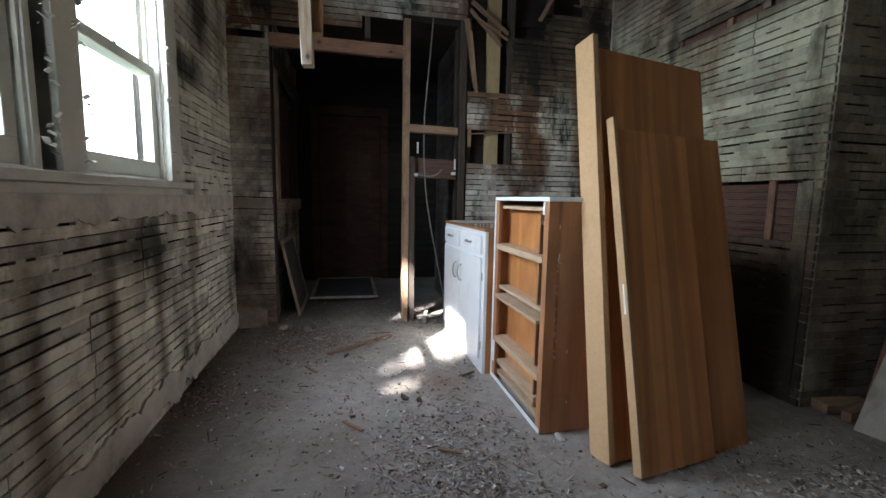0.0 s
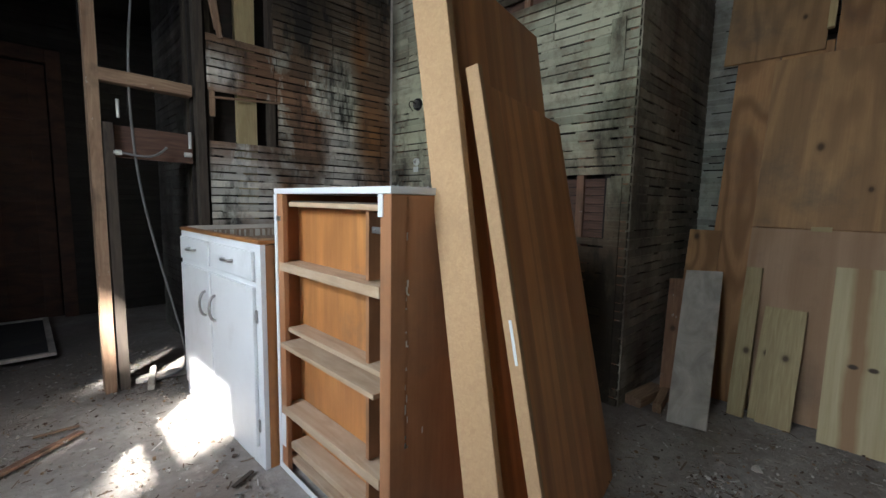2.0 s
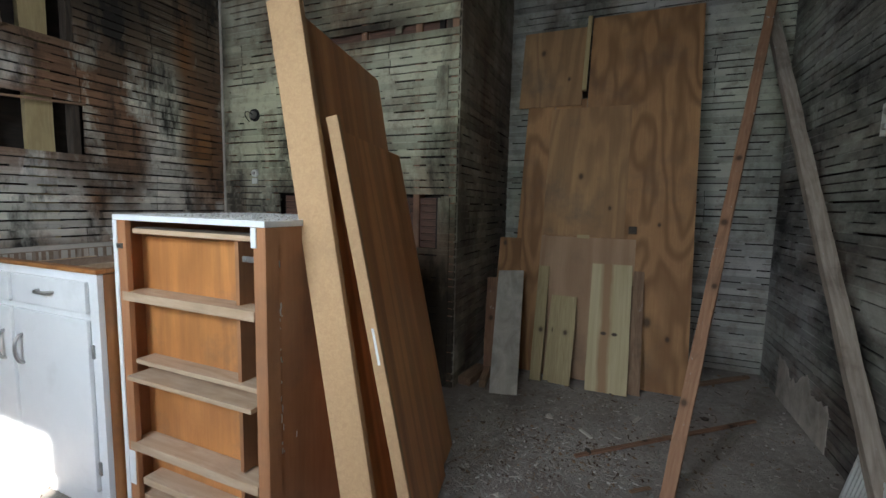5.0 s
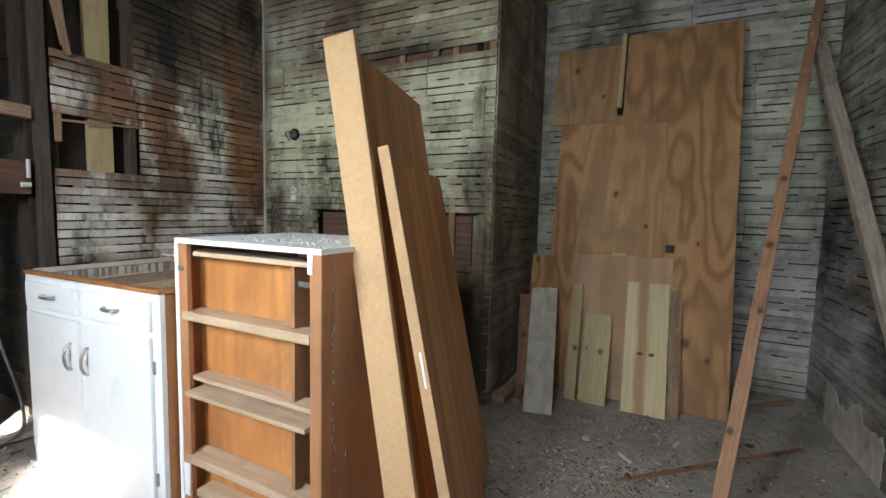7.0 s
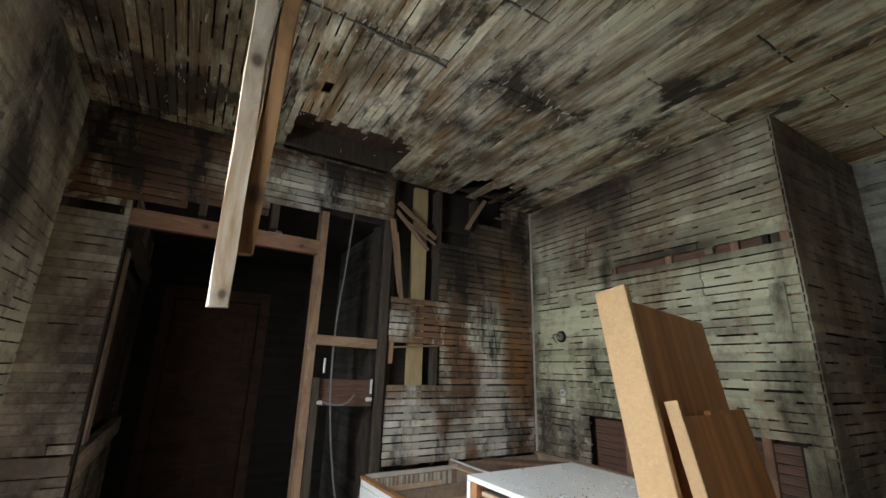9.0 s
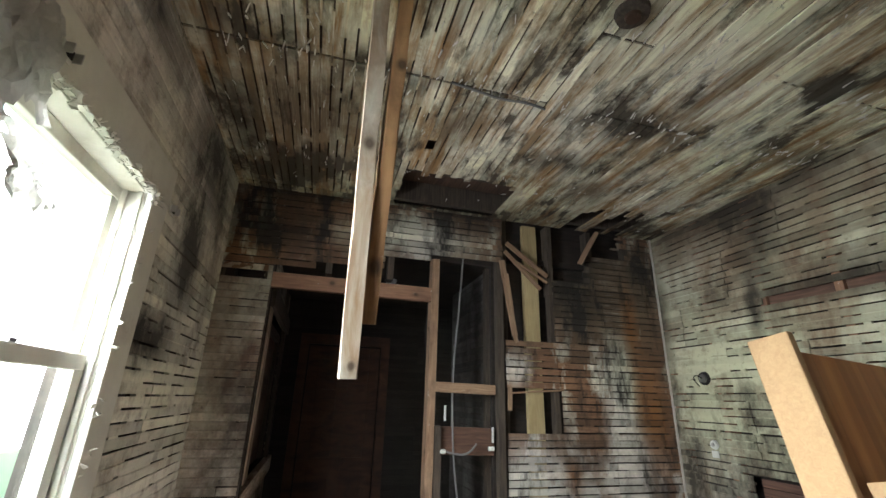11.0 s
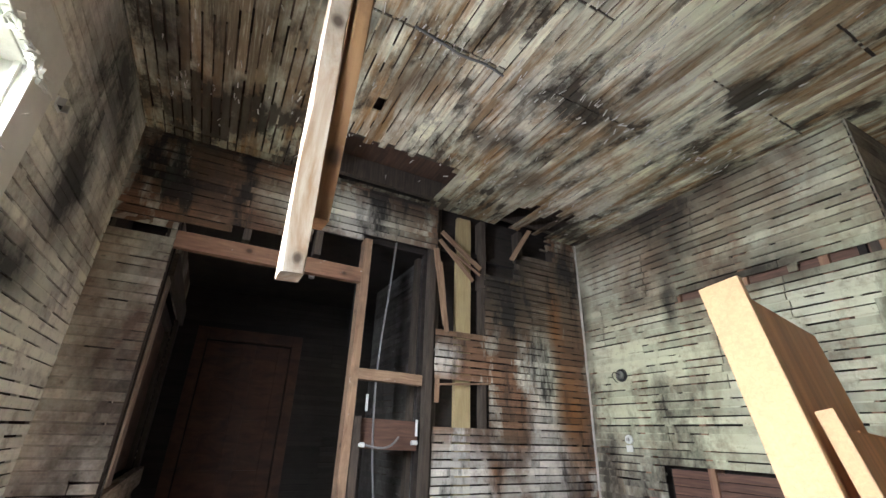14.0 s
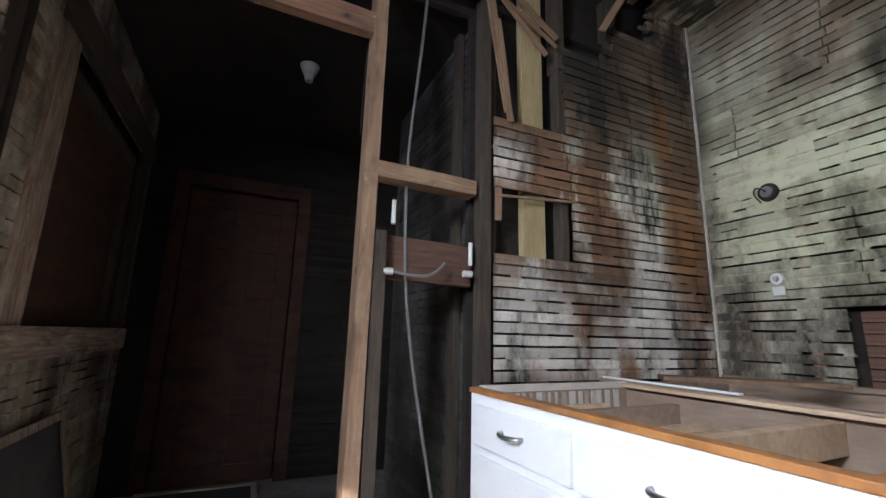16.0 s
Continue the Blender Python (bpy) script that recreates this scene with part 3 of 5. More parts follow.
def lath_mesh(name, mat, seed):
    """One lath of unit length along x, uneven along its edges."""
    bm = bmesh.new()
    rings = []
    for i in range(9):
        x = i / 8
        w = [0.0016 * noise.noise(Vector((x * 5, seed, k))) for k in range(4)]
        rings.append([bm.verts.new((x, -y * LATH_T + w[k] * 0.4, (z - 0.5) * LATH_H + w[k])) for k, (y, z) in enumerate(((0, 0), (1, 0), (1, 1), (0, 1)))])
    for a, b in zip(rings, rings[1:]):
        for k in range(4):
            bm.faces.new((a[k], a[(k + 1) % 4], b[(k + 1) % 4], b[k]))
    bm.faces.new(rings[0][::-1]), bm.faces.new(rings[-1])
    return finish(bm, name, mat)


def spans(a, b, cuts):
    """What is left of a..b without the cuts."""
    out = [(a, b)]
    for c, d in cuts:
        out = [s for x, y in out for s in ((x, min(y, c)), (max(x, d), y)) if s[1] - s[0] > 0.02]
    return out


def lath_wall(wall, at, length, zs, holes, mat, seed, open_share=0.3, joint=1.22, group_rows=7):
    """Laths on a wall: u along the wall from 0 to length. at: pose of the wall's plane, -y into the room.
    holes: (u0, u1, z0, z1, ragged edge)."""
    rng = random.Random(seed)
    meshes = [lath_mesh("lath", mat, seed * 10 + k) for k in range(4)]
    keys = bmesh.new()
    z0, z1 = zs
    rows = int((z1 - z0) / PITCH + 0.75)
    for r in range(rows):
        z = z0 + (r + 0.5) * PITCH + rng.uniform(-0.0015, 0.0015)
        cuts = [(u0 - rng.uniform(0, e), u1 + rng.uniform(0, e)) for u0, u1, a, b, e in holes if a < z < b]
        first = 0.41 * ((r // group_rows) % 3) + 0.2 + 0.02 * rng.random()
        edges = [0.0] + [first + k * joint for k in range(9) if first + k * joint < length - 0.1] + [length]
        for a, b in zip(edges, edges[1:]):
            for u, v in spans(a + 0.002, b - 0.002, cuts):
                ob = new("lath", rng.choice(meshes))
                ob.parent = wall
                ob.matrix_basis = at @ pose(u, rng.uniform(-0.002, 0.0), z, rng.uniform(-3, 3), rng.uniform(-0.12, 0.12), 0) @ Matrix.Diagonal((v - u, 1, 1, 1))
        # plaster left in the joints
        cuts = [(u0, u1) for u0, u1, a, b, e in holes if a - PITCH < z + PITCH / 2 < b + PITCH]
        u = 0.0
        share = min(0.9, max(0.05, open_share * (0.5 + 1.3 * rng.random())))
        while u < length:
            v = u + rng.uniform(0.05, 0.5) * (1 - share) * 1.6
            for c, d in spans(u, min(v, length), cuts):
                box(keys, (c, -0.0055 - rng.uniform(0, 0.0025), z + PITCH / 2 - 0.0065), (d, 0.012, z + PITCH / 2 + 0.0065))
            u = v + rng.uniform(0.03, 0.4) * share * 1.6
    ob = part("plaster_in_joints", keys, mat, wall)
    ob.matrix_basis = at
    ob["kind"] = "stuff"


def studs_behind(wall, at, us, z0, z1, y0=0.001, depth=0.085, width=0.042, mat=STUD_DARK):
    for u in us:
        ob = block("stud", (u - width / 2, y0, z0), (u + width / 2, y0 + depth, z1), mat, wall)
        ob.matrix_basis = at


def wall_shell(name, at, length, z1, openings, mat, label, y0=0.09, thick=0.05, z0=-0.05, ends=(0.15, 0.15)):
    """The outer boarding of a wall with its openings cut through, up into the roof space."""
    z1 += 0.158
    bm = bmesh.new()
    us = sorted({-ends[0], length + ends[1], *[u for o in openings for u in o[:2]]})
    for a, b in zip(us, us[1:]):
        cut = sorted((o[2], o[3]) for o in openings if o[0] <= a + 1e-6 and o[1] >= b - 1e-6)
        for c, d in spans(z0, z1, cut):
            box(bm, (a, y0, c), (b, y0 + thick, d))
    ob = part(name, bm, mat)
    bpy.context.view_layer.update()
    me = ob.data
    me.transform(at)
    return tagged(ob, label, "wall", kind="structure")


I4 = Matrix.Identity(4)
# wall planes: x runs along the wall, -y points into the room
AT_N = pose(XW, YN, 0)
AT_W = pose(XW, YS, 0, 0, 0, 90)
AT_E = pose(XE, YN, 0, 0, 0, -90)
AT_R = pose(XE, YC, 0)
AT_A = pose(XA, YC, 0, 0, 0, -90)
AT_S = pose(XA, YS, 0, 0, 0, 180)


def nw(x):
    return x - XW


# floor
bm = bmesh.new()
bmesh.ops.create_grid(bm, x_segments=110, y_segments=130, size=1.0, matrix=Matrix.Translation((2.7, 4.1, 0)) @ Matrix.Diagonal((2.6, 3.6, 1, 1)))
for v in bm.verts:
    v.co.z = 0.008 * noise.fractal(v.co * 2.3, 0.8, 2.0, 5) - 0.004
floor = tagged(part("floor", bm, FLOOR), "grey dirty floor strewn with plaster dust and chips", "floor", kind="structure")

# north wall
north_holes = [
    (nw(0.87), nw(1.99), -1, 2.22, 0.0),
    (nw(0.84), nw(1.12), 2.2, 2.30, 0.0), (nw(1.12), nw(1.56), 2.2, 2.345, 0.01),
    (nw(1.56), nw(1.99), 2.2, 2.445, 0.012), (nw(1.88), nw(2.42), -1, 2.50, 0.004),
    (nw(0.5), nw(0.84), 2.245, 2.295, 0.0),
    (nw(2.41), nw(2.825), 1.345, 1.655, 0.004), (nw(2.41), nw(2.80), 1.94, 2.9, 0.01),
    (nw(2.7), nw(3.05), 2.42, 2.9, 0.09), (nw(2.95), nw(3.35), 2.62, 2.9, 0.16),
    (nw(2.40), nw(3.74), 0.80, 0.85, 0.0)]
wall_north = wall_shell("wall_north", AT_N, XE - XW, ZC, [(nw(0.87), nw(2.36), -0.05, 2.5)], SHEATH, "lath wall with plaster gone, brown and mouldy", 0.10, 0.03)
studs_behind(wall_north, AT_N, [nw(x) for x in (0.60, 0.845, 3.15, 3.5, 3.71)], 0, ZC)
studs_behind(wall_north, AT_N, [nw(x) for x in (1.2, 1.6, 2.80)], 2.30, ZC)
lath_wall(wall_north, AT_N, nw(0.868), (0, 2.29), [h for h in north_holes if h[0] < 0.2] + [(0, 1, 0.985, 1.04, 0)], LATH_NORTHWEST, 3, 0.4, 3)
lath_wall(wall_north, pose(XW, YN, 0), XE - XW, (0.0, ZC), north_holes + [(-1, nw(0.87), -1, 2.29, 0)], LATH_NORTH, 5, 0.95)

# opening framing in the north wall
opening = thing("door_frame", "rough timber framing of a stripped doorway", "door frame", kind="structure")
timber("header", (0.83, YN + 0.03, 2.235), (1.895, YN + 0.03, 2.225), (0, 0, 1), 0.095, 0.045, STUD_RED, "", "", parent=opening)
timber("stud", (1.905, YN + 0.045, 0.0), (1.915, YN + 0.045, 2.48), (0, 1, 0), 0.09, 0.05, STUD, "", "", parent=opening)
timber("sister_stud", (1.965, YN + 0.05, 0.0), (1.962, YN + 0.05, 1.40), (0, 1, 0), 0.09, 0.045, STUD_DARK, "", "", parent=opening)
timber("crosspiece", (1.935, YN + 0.04, 1.632), (2.345, YN + 0.04, 1.622), (0, 0, 1), 0.062, 0.075, STUD, "", "", parent=opening)
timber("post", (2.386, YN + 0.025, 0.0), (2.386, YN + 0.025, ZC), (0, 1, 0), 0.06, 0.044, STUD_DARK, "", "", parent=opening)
timber("ledger", (1.99, YN + 0.07, 1.315), (2.35, YN + 0.07, 1.305), (0, 0, 1), 0.16, 0.04, OLDDOOR, "", "", parent=opening)
timber("new_stud", (2.655, YN + 0.06, 0.85), (2.655, YN + 0.06, ZC), (1, 0, 0), 0.115, 0.038, STUD_NEW, "", "", parent=opening)
timber("hole_stud", (2.80, YN + 0.04, 0.85), (2.80, YN + 0.04, ZC), (1, 0, 0), 0.035, 0.06, STUD_DARK, "", "", parent=opening)
for a, b, w in (((2.44, YN - 0.01, 2.66), (2.76, YN - 0.02, 2.43), 0.036), ((2.43, YN + 0.0, 2.60), (2.70, YN - 0.015, 2.33), 0.03), ((2.46, YN - 0.012, 2.55), (2.75, YN - 0.03, 2.38), 0.02),
                ((2.40, YN - 0.012, 2.52), (2.485, YN - 0.02, 1.98), 0.042), ((2.43, YN - 0.02, 2.42), (2.49, YN - 0.03, 1.93), 0.03),
                ((2.43, YN - 0.004, 1.605), (2.84, YN - 0.008, 1.635), 0.012), ((3.02, YN - 0.05, 2.55), (3.15, YN - 0.12, 2.80), 0.04)):
    timber("broken_lath", a, b, (0.3, 0, 1), w, 0.008, STUD, "splintered wooden lath hanging off the wall", "lath", "broken laths", 0.003)
timber("short_lath", (2.445, YN + 0.0, 1.50), (2.445, YN, 1.65), (1, 0, 0), 0.03, 0.01, STUD, "stub of grey lath in the wall hole", "lath", "broken laths")

# west wall with its two windows
west_open = [(y0 - YS, y1 - YS, WZ0, WZ1) for y0, y1 in WIN]
wall_west = wall_shell("wall_west", AT_W, YN - YS, ZC, west_open, SHEATH, "lath wall with grey plaster remains and two windows", 0.10, 0.03)
studs_behind(wall_west, AT_W, (0.06, 0.45, 0.85, 2.70, 3.1, 3.5, 3.72), 0, ZC)
west_holes = [(1.80 - YS, 3.66 - YS, 1.05, 2.36, 0.0), (-0.1, 4, 0.985, 1.04, 0.0)]
lath_wall(wall_west, AT_W, YN - YS, (0.0, 0.985), [], LATH_WEST, 11, 0.85)
lath_wall(wall_west, AT_W, YN - YS, (1.04, ZC), west_holes[:1], LATH_WEST, 12, 0.5)
ragged("chair_rail_plaster", 0, YN - YS, 0.955, 1.055, PLASTER, AT_W, wall_west, 0.03, 0.004, 0.014, 2.0)
ragged("base_plaster", 0, YN - YS, 0.03, 0.16, PLASTER, AT_W, wall_west, 0.06, 0.06, 0.02, 5.0)
ragged("chair_rail_plaster", 0, nw(0.86), 0.965, 1.04, DIRTY, AT_N, wall_north, 0.02, 0.006, 0.014, 3.0)
ragged("base_plaster", 0, nw(0.80), 0.02, 0.16, DIRTY, AT_N, wall_north, 0.03, 0.05, 0.014, 7.0)


def window(number, y0, y1):
    w = thing("window_%d" % number, "white painted double-hung window with peeling casing", "window", kind="structure")
    x0 = XW - 0.12
    fr = bmesh.new()
    for lo, hi in (((x0, y0 - 0.03, WZ0 - 0.03), (XW - 0.001, y0, WZ1 + 0.03)), ((x0, y1, WZ0 - 0.03), (XW - 0.001, y1 + 0.03, WZ1 + 0.03)),
                   ((x0, y0, WZ1), (XW - 0.001, y1, WZ1 + 0.03)), ((x0, y0, WZ0 - 0.03), (XW - 0.001, y1, WZ0))):
        box(fr, lo, hi, 0.003)
    for y in (y0, y1 - 0.014):
        for xa in (XW - 0.022, XW - 0.068):
            box(fr, (xa, y, WZ0), (xa + 0.014, y + 0.014, WZ1), 0.002)
    part("window_frame", fr, TRIMPAINT, w)
    mid = 1.635
    for name, xa, za, zb, bot in (("lower_sash", XW - 0.062, WZ0 + 0.002, mid + 0.02, 0.075), ("upper_sash", XW - 0.104, mid - 0.02, WZ1 - 0.002, 0.04)):
        s = bmesh.new()
        top = 0.045
        for lo, hi in (((xa, y0 + 0.016, za), (xa + 0.035, y1 - 0.016, za + bot)), ((xa, y0 + 0.016, zb - top), (xa + 0.035, y1 - 0.016, zb)),
                       ((xa, y0 + 0.016, za + bot), (xa + 0.035, y0 + 0.066, zb - top)), ((xa, y1 - 0.066, za + bot), (xa + 0.035, y1 - 0.016, zb - top))):
            box(s, lo, hi, 0.004)
        sash = part(name, s, TRIMPAINT, w)
        pane = block("pane", (xa + 0.015, y0 + 0.062, za + bot - 0.004), (xa + 0.019, y1 - 0.062, zb - top + 0.004), GLASS, sash, "", 0)
        pane.visible_shadow = False
    block("sash_lock", (XW - 0.045, (y0 + y1) / 2 - 0.014, mid + 0.02), (XW - 0.03, (y0 + y1) / 2 + 0.014, mid + 0.03), STEEL, w, "small metal sash lock")
    for z in (1.98, 1.42):
        block("sash_pulley", (XW - 0.05, y1 - 0.004, z), (XW - 0.03, y1 + 0.001, z + 0.06), STEEL, w)
    return w


window(1, *WIN[0])
window(2, *WIN[1])
casing = thing("window_trim", "wide cream window casing with flaking paint", "window trim", kind="structure")
for name, lo, hi in (("casing_side", (XW - 0.001, 3.55, 1.12), (XW + 0.022, 3.69, 2.215)), ("casing_side", (XW - 0.001, 1.77, 1.12), (XW + 0.022, 1.88, 2.215)),
                     ("mullion_casing", (XW - 0.001, 2.715, 1.12), (XW + 0.022, 2.845, 2.215)), ("casing_head", (XW - 0.001, 1.75, 2.216), (XW + 0.024, 3.70, 2.37)),
                     ("sill", (XW - 0.05, 1.72, 1.085), (XW + 0.055, 3.74, 1.118)), ("apron", (XW - 0.001, 1.77, 1.05), (XW + 0.016, 3.69, 1.084))):
    b = box(bmesh.new(), lo, hi, 0.004)
    part(name, b, TRIMPAINT, casing)
rng = random.Random(4)
flakes = bmesh.new()
for k in range(260):
    edge = rng.random()
    y, z = (rng.uniform(2.7, 3.62), 2.2 + rng.uniform(-0.02, 0.03)) if edge < 0.6 else (rng.choice((3.55, 2.83, 2.66)) + rng.uniform(-0.02, 0.05), rng.uniform(1.15, 2.2))
    s = rng.uniform(0.006, 0.028)
    m = pose(XW + 0.026, y, z, rng.uniform(-50, 50), rng.uniform(-50, 50), rng.uniform(-180, 180)) @ Matrix.Diagonal((s, s * rng.uniform(0.4, 1), 0.0015, 1))
    bmesh.ops.create_cube(flakes, size=1.0, matrix=m)
tagged(part("paint_flakes", flakes, TRIMPAINT, casing), kind="stuff")
# plaster and paper hanging beside the window head
def crumpled(y0, z0, w, h, out, seed):
    """A torn, crumpled sheet of paint and paper, hanging from its top edge."""
    b = bmesh.new()
    n = 16
    grid = [[None] * (n + 1) for _ in range(n + 1)]
    for i in range(n + 1):
        for k in range(n + 1):
            u, v = i / n, k / n
            p = Vector((u * 3.1, v * 3.1, seed))
            x = out * (1 - v) + 0.014 * noise.noise(p * 1.1) + 0.006 * abs(noise.noise(p * 2.7)) * 2
            dy = 0.05 * noise.noise(Vector((seed, v * 4, 0))) * (1 if i in (0, n) else 0.4) + 0.02 * noise.noise(Vector((v * 11, seed, u * 2)))
            dz = (0.09 * noise.noise(Vector((u * 3.4, seed, 1))) + 0.03 * noise.noise(Vector((u * 12, seed, 2)))) * (1 - v)
            grid[i][k] = b.verts.new((XW + 0.03 + max(x, 0.0), y0 + u * w + dy, z0 + v * h + dz))
    for i in range(n):
        for k in range(n):
            b.faces.new((grid[i][k], grid[i + 1][k], grid[i + 1][k + 1], grid[i][k + 1]))
    bmesh.ops.solidify(b, geom=b.faces[:], thickness=0.003)
    ob = part("hanging_plaster", b, PAPER)
    tagged(ob, "torn crumpled sheet of old paint hanging by the window head", "plaster piece", "hanging plaster")


for row in ((2.66, 2.04, 0.22, 0.28, 0.05, 3.0), (2.83, 1.88, 0.12, 0.16, 0.06, 8.0), (2.64, 1.84, 0.17, 0.24, 0.03, 17.0)):
    crumpled(*row)
for y, z in ((3.722, 2.225), (2.93, 2.27)):
    clip = thing("curtain_bracket", "small steel curtain rod bracket on the casing", "bracket", "curtain brackets", pose(XW + 0.024, y, z))
    block("plate", (0, -0.021, -0.019), (0.005, 0.021, 0.019), PORCELAIN, clip, "pale metal back plate")
    block("socket", (0.0055, -0.014, -0.012), (0.010, 0.014, 0.012), BLACK, clip, "dark open socket")
    block("hook", (0.005, -0.021, -0.014), (0.026, -0.0165, 0.014), STEEL, clip)
    block("hook", (0.005, 0.0165, -0.014), (0.026, 0.021, 0.014), STEEL, clip)

# east wall of the main room
LE = YN - YC
wall_east = wall_shell("wall_east", AT_E, LE, ZC, [], SHEATH, "greenish white lath wall with mould and missing strips", 0.10, 0.03, ends=(0.15, 0.0))
studs_behind(wall_east, AT_E, (0.03, 0.42, 0.83, 1.24, 1.62, LE - 0.03), 0, ZC, mat=STUD_RED)
ey = lambda y: YN - y
lath_wall(wall_east, AT_E, LE, (0.0, ZC), [(ey(3.87), ey(3.27), 2.155, 2.19, 0.03), (ey(3.20), LE + 1, 2.135, 2.165, 0.02), (ey(4.17), ey(2.93), 0.86, 1.165, 0.01)], LATH_EAST, 17, 0.55)
for y in (2.905,):
    timber("corner_strip", (XE - 0.012, y, 0.02), (XE - 0.012, y, 1.17), (0, 1, 0), 0.075, 0.012, LATH_EAST, "", "", parent=wall_east)
timber("corner_strip", (XE - 0.012, 2.93, 1.68), (XE - 0.012, 2.93, 1.93), (0, 1, 0), 0.07, 0.01, LATH_EAST, "", "", parent=wall_east)
for k in range(7):
    timber("inner_board", (XE + 0.02, ey(ey(4.14)), 0.885 + 0.044 * k), (XE + 0.02, 2.95, 0.885 + 0.044 * k), (0, 0, 1), 0.04, 0.008, OLDDOOR, "", "", parent=wall_east)
timber("inner_board", (XE + 0.03, 3.92, 2.165), (XE + 0.03, YC + 0.03, 2.15), (0, 0, 1), 0.09, 0.008, OLDDOOR, "", "", parent=wall_east)
timber("patch_board", (XE - 0.006, 4.62, 1.83), (XE - 0.006, 4.19, 1.84), (0, 0, 1), 0.20, 0.006, LATH_EAST, "", "", parent=wall_east)
timber("corner_bead", (XE - 0.008, YN - 0.012, 0.86), (XE - 0.008, YN - 0.012, ZC), (1, 0, 0), 0.028, 0.012, PLASTER, "", "", parent=wall_east)


def outlet(y, z, plate):
    o = thing("outlet_box", "round metal electrical box with bent wire ends" if not plate else "small white outlet with a loose plate", "outlet", "", pose(XE - 0.012, y, z, 0, -90, 0))
    b = bmesh.new()
    bmesh.ops.create_cone(b, cap_ends=True, segments=20, radius1=0.045 if not plate else 0.03, radius2=0.042 if not plate else 0.026, depth=0.02)
    part("box", b, BLACK if not plate else PORCELAIN, o)
    b = bmesh.new()
    bmesh.ops.create_cone(b, cap_ends=True, segments=20, radius1=0.028 if not plate else 0.012, radius2=0.026 if not plate else 0.01, depth=0.012, matrix=Matrix.Translation((0, 0, 0.015)))
    part("cover", b, STEEL, o)
    if plate:
        block("tag", (-0.075, -0.03, 0.004), (-0.035, 0.02, 0.012), PORCELAIN, o)
    else:
        tube("wire", [(0, 0, 0.02), (0.03, 0.02, 0.05), (-0.01, 0.04, 0.06), (-0.05, 0.02, 0.03)], 0.003, BLACK, o)


outlet(4.39, 1.735, False)
outlet(4.40, 1.325, True)

# the return and the alcove
wall_return = wall_shell("wall_return", AT_R, XA - XE, ZC, [], SHEATH, "narrow grey lath wall beside the alcove", 0.10, 0.03, ends=(0.0, 0.15))
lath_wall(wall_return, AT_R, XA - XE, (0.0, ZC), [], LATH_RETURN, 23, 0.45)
timber("corner_stud", (XE + 0.045, YC + 0.045, 0), (XE + 0.045, YC + 0.045, ZC), (1, 0, 0), 0.08, 0.08, STUD_DARK, "", "", parent=wall_return)
wall_alcove = wall_shell("wall_alcove", AT_A, YC - YS, ZC, [], SHEATH, "faded lath wall behind plywood sheets", 0.10, 0.03)
lath_wall(wall_alcove, AT_A, YC - YS, (0.0, ZC), [], LATH_NOOK, 29, 0.5)
wall_south = wall_shell("wall_south", AT_S, XA - XW, ZC, [(XA - 1.95, XA - 1.0, -0.05, 2.05)], SHEATH, "grey lath wall with a doorway", 0.10, 0.03)
lath_wall(wall_south, AT_S, XA - XW, (0.0, ZC), [(XA - 1.95, XA - 1.0, -1, 2.05, 0.0)], LATH_SOUTH, 31, 0.55)
ragged("base_plaster", 0.35, 1.05, 0.0, 0.22, GREYBOARD, AT_S, wall_south, 0.0, 0.12, 0.012, 9.0)
# unseen box behind the doorway, added only to close it off
shell = bmesh.new()
for lo, hi in (((0.9, -1.2, -0.05), (1.0, 0.83, 2.3)), ((1.95, -1.2, -0.05), (2.05, 0.83, 2.3)), ((0.9, -1.3, -0.05), (2.05, -1.2, 2.3)), ((0.9, -1.3, 2.3), (2.05, 0.83, 2.35)), ((0.9, -1.3, -0.08), (2.05, 0.83, -0.02))):
    box(shell, lo, hi)
tagged(part("wall_passage", shell, SHEATH), "unseen boarded box closing off the doorway", "wall", kind="structure")

# ceiling: laths along y, nailed to joists, in one mesh
rng = random.Random(77)
c = bmesh.new()


def ceiling_lath(x, y0, y1):
    n = 5
    w, z = 0.0378, ZC + rng.uniform(-0.002, 0.002)
    sag = rng.uniform(0, 0.004)
    rings = []
    for i in range(n + 1):
        y = y0 + (y1 - y0) * i / n
        dx, dz = rng.uniform(-0.0012, 0.0012), -sag * math.sin(math.pi * i / n)
        rings.append([c.verts.new((x + dx + sx * w / 2, y, z + dz + sz)) for sx, sz in ((-1, 0), (1, 0), (1, 0.008), (-1, 0.008))])
    for a, b in zip(rings, rings[1:]):
        for k in range(4):
            c.faces.new((a[k], b[k], b[(k + 1) % 4], a[(k + 1) % 4]))
    c.faces.new(rings[0]), c.faces.new(rings[-1][::-1])


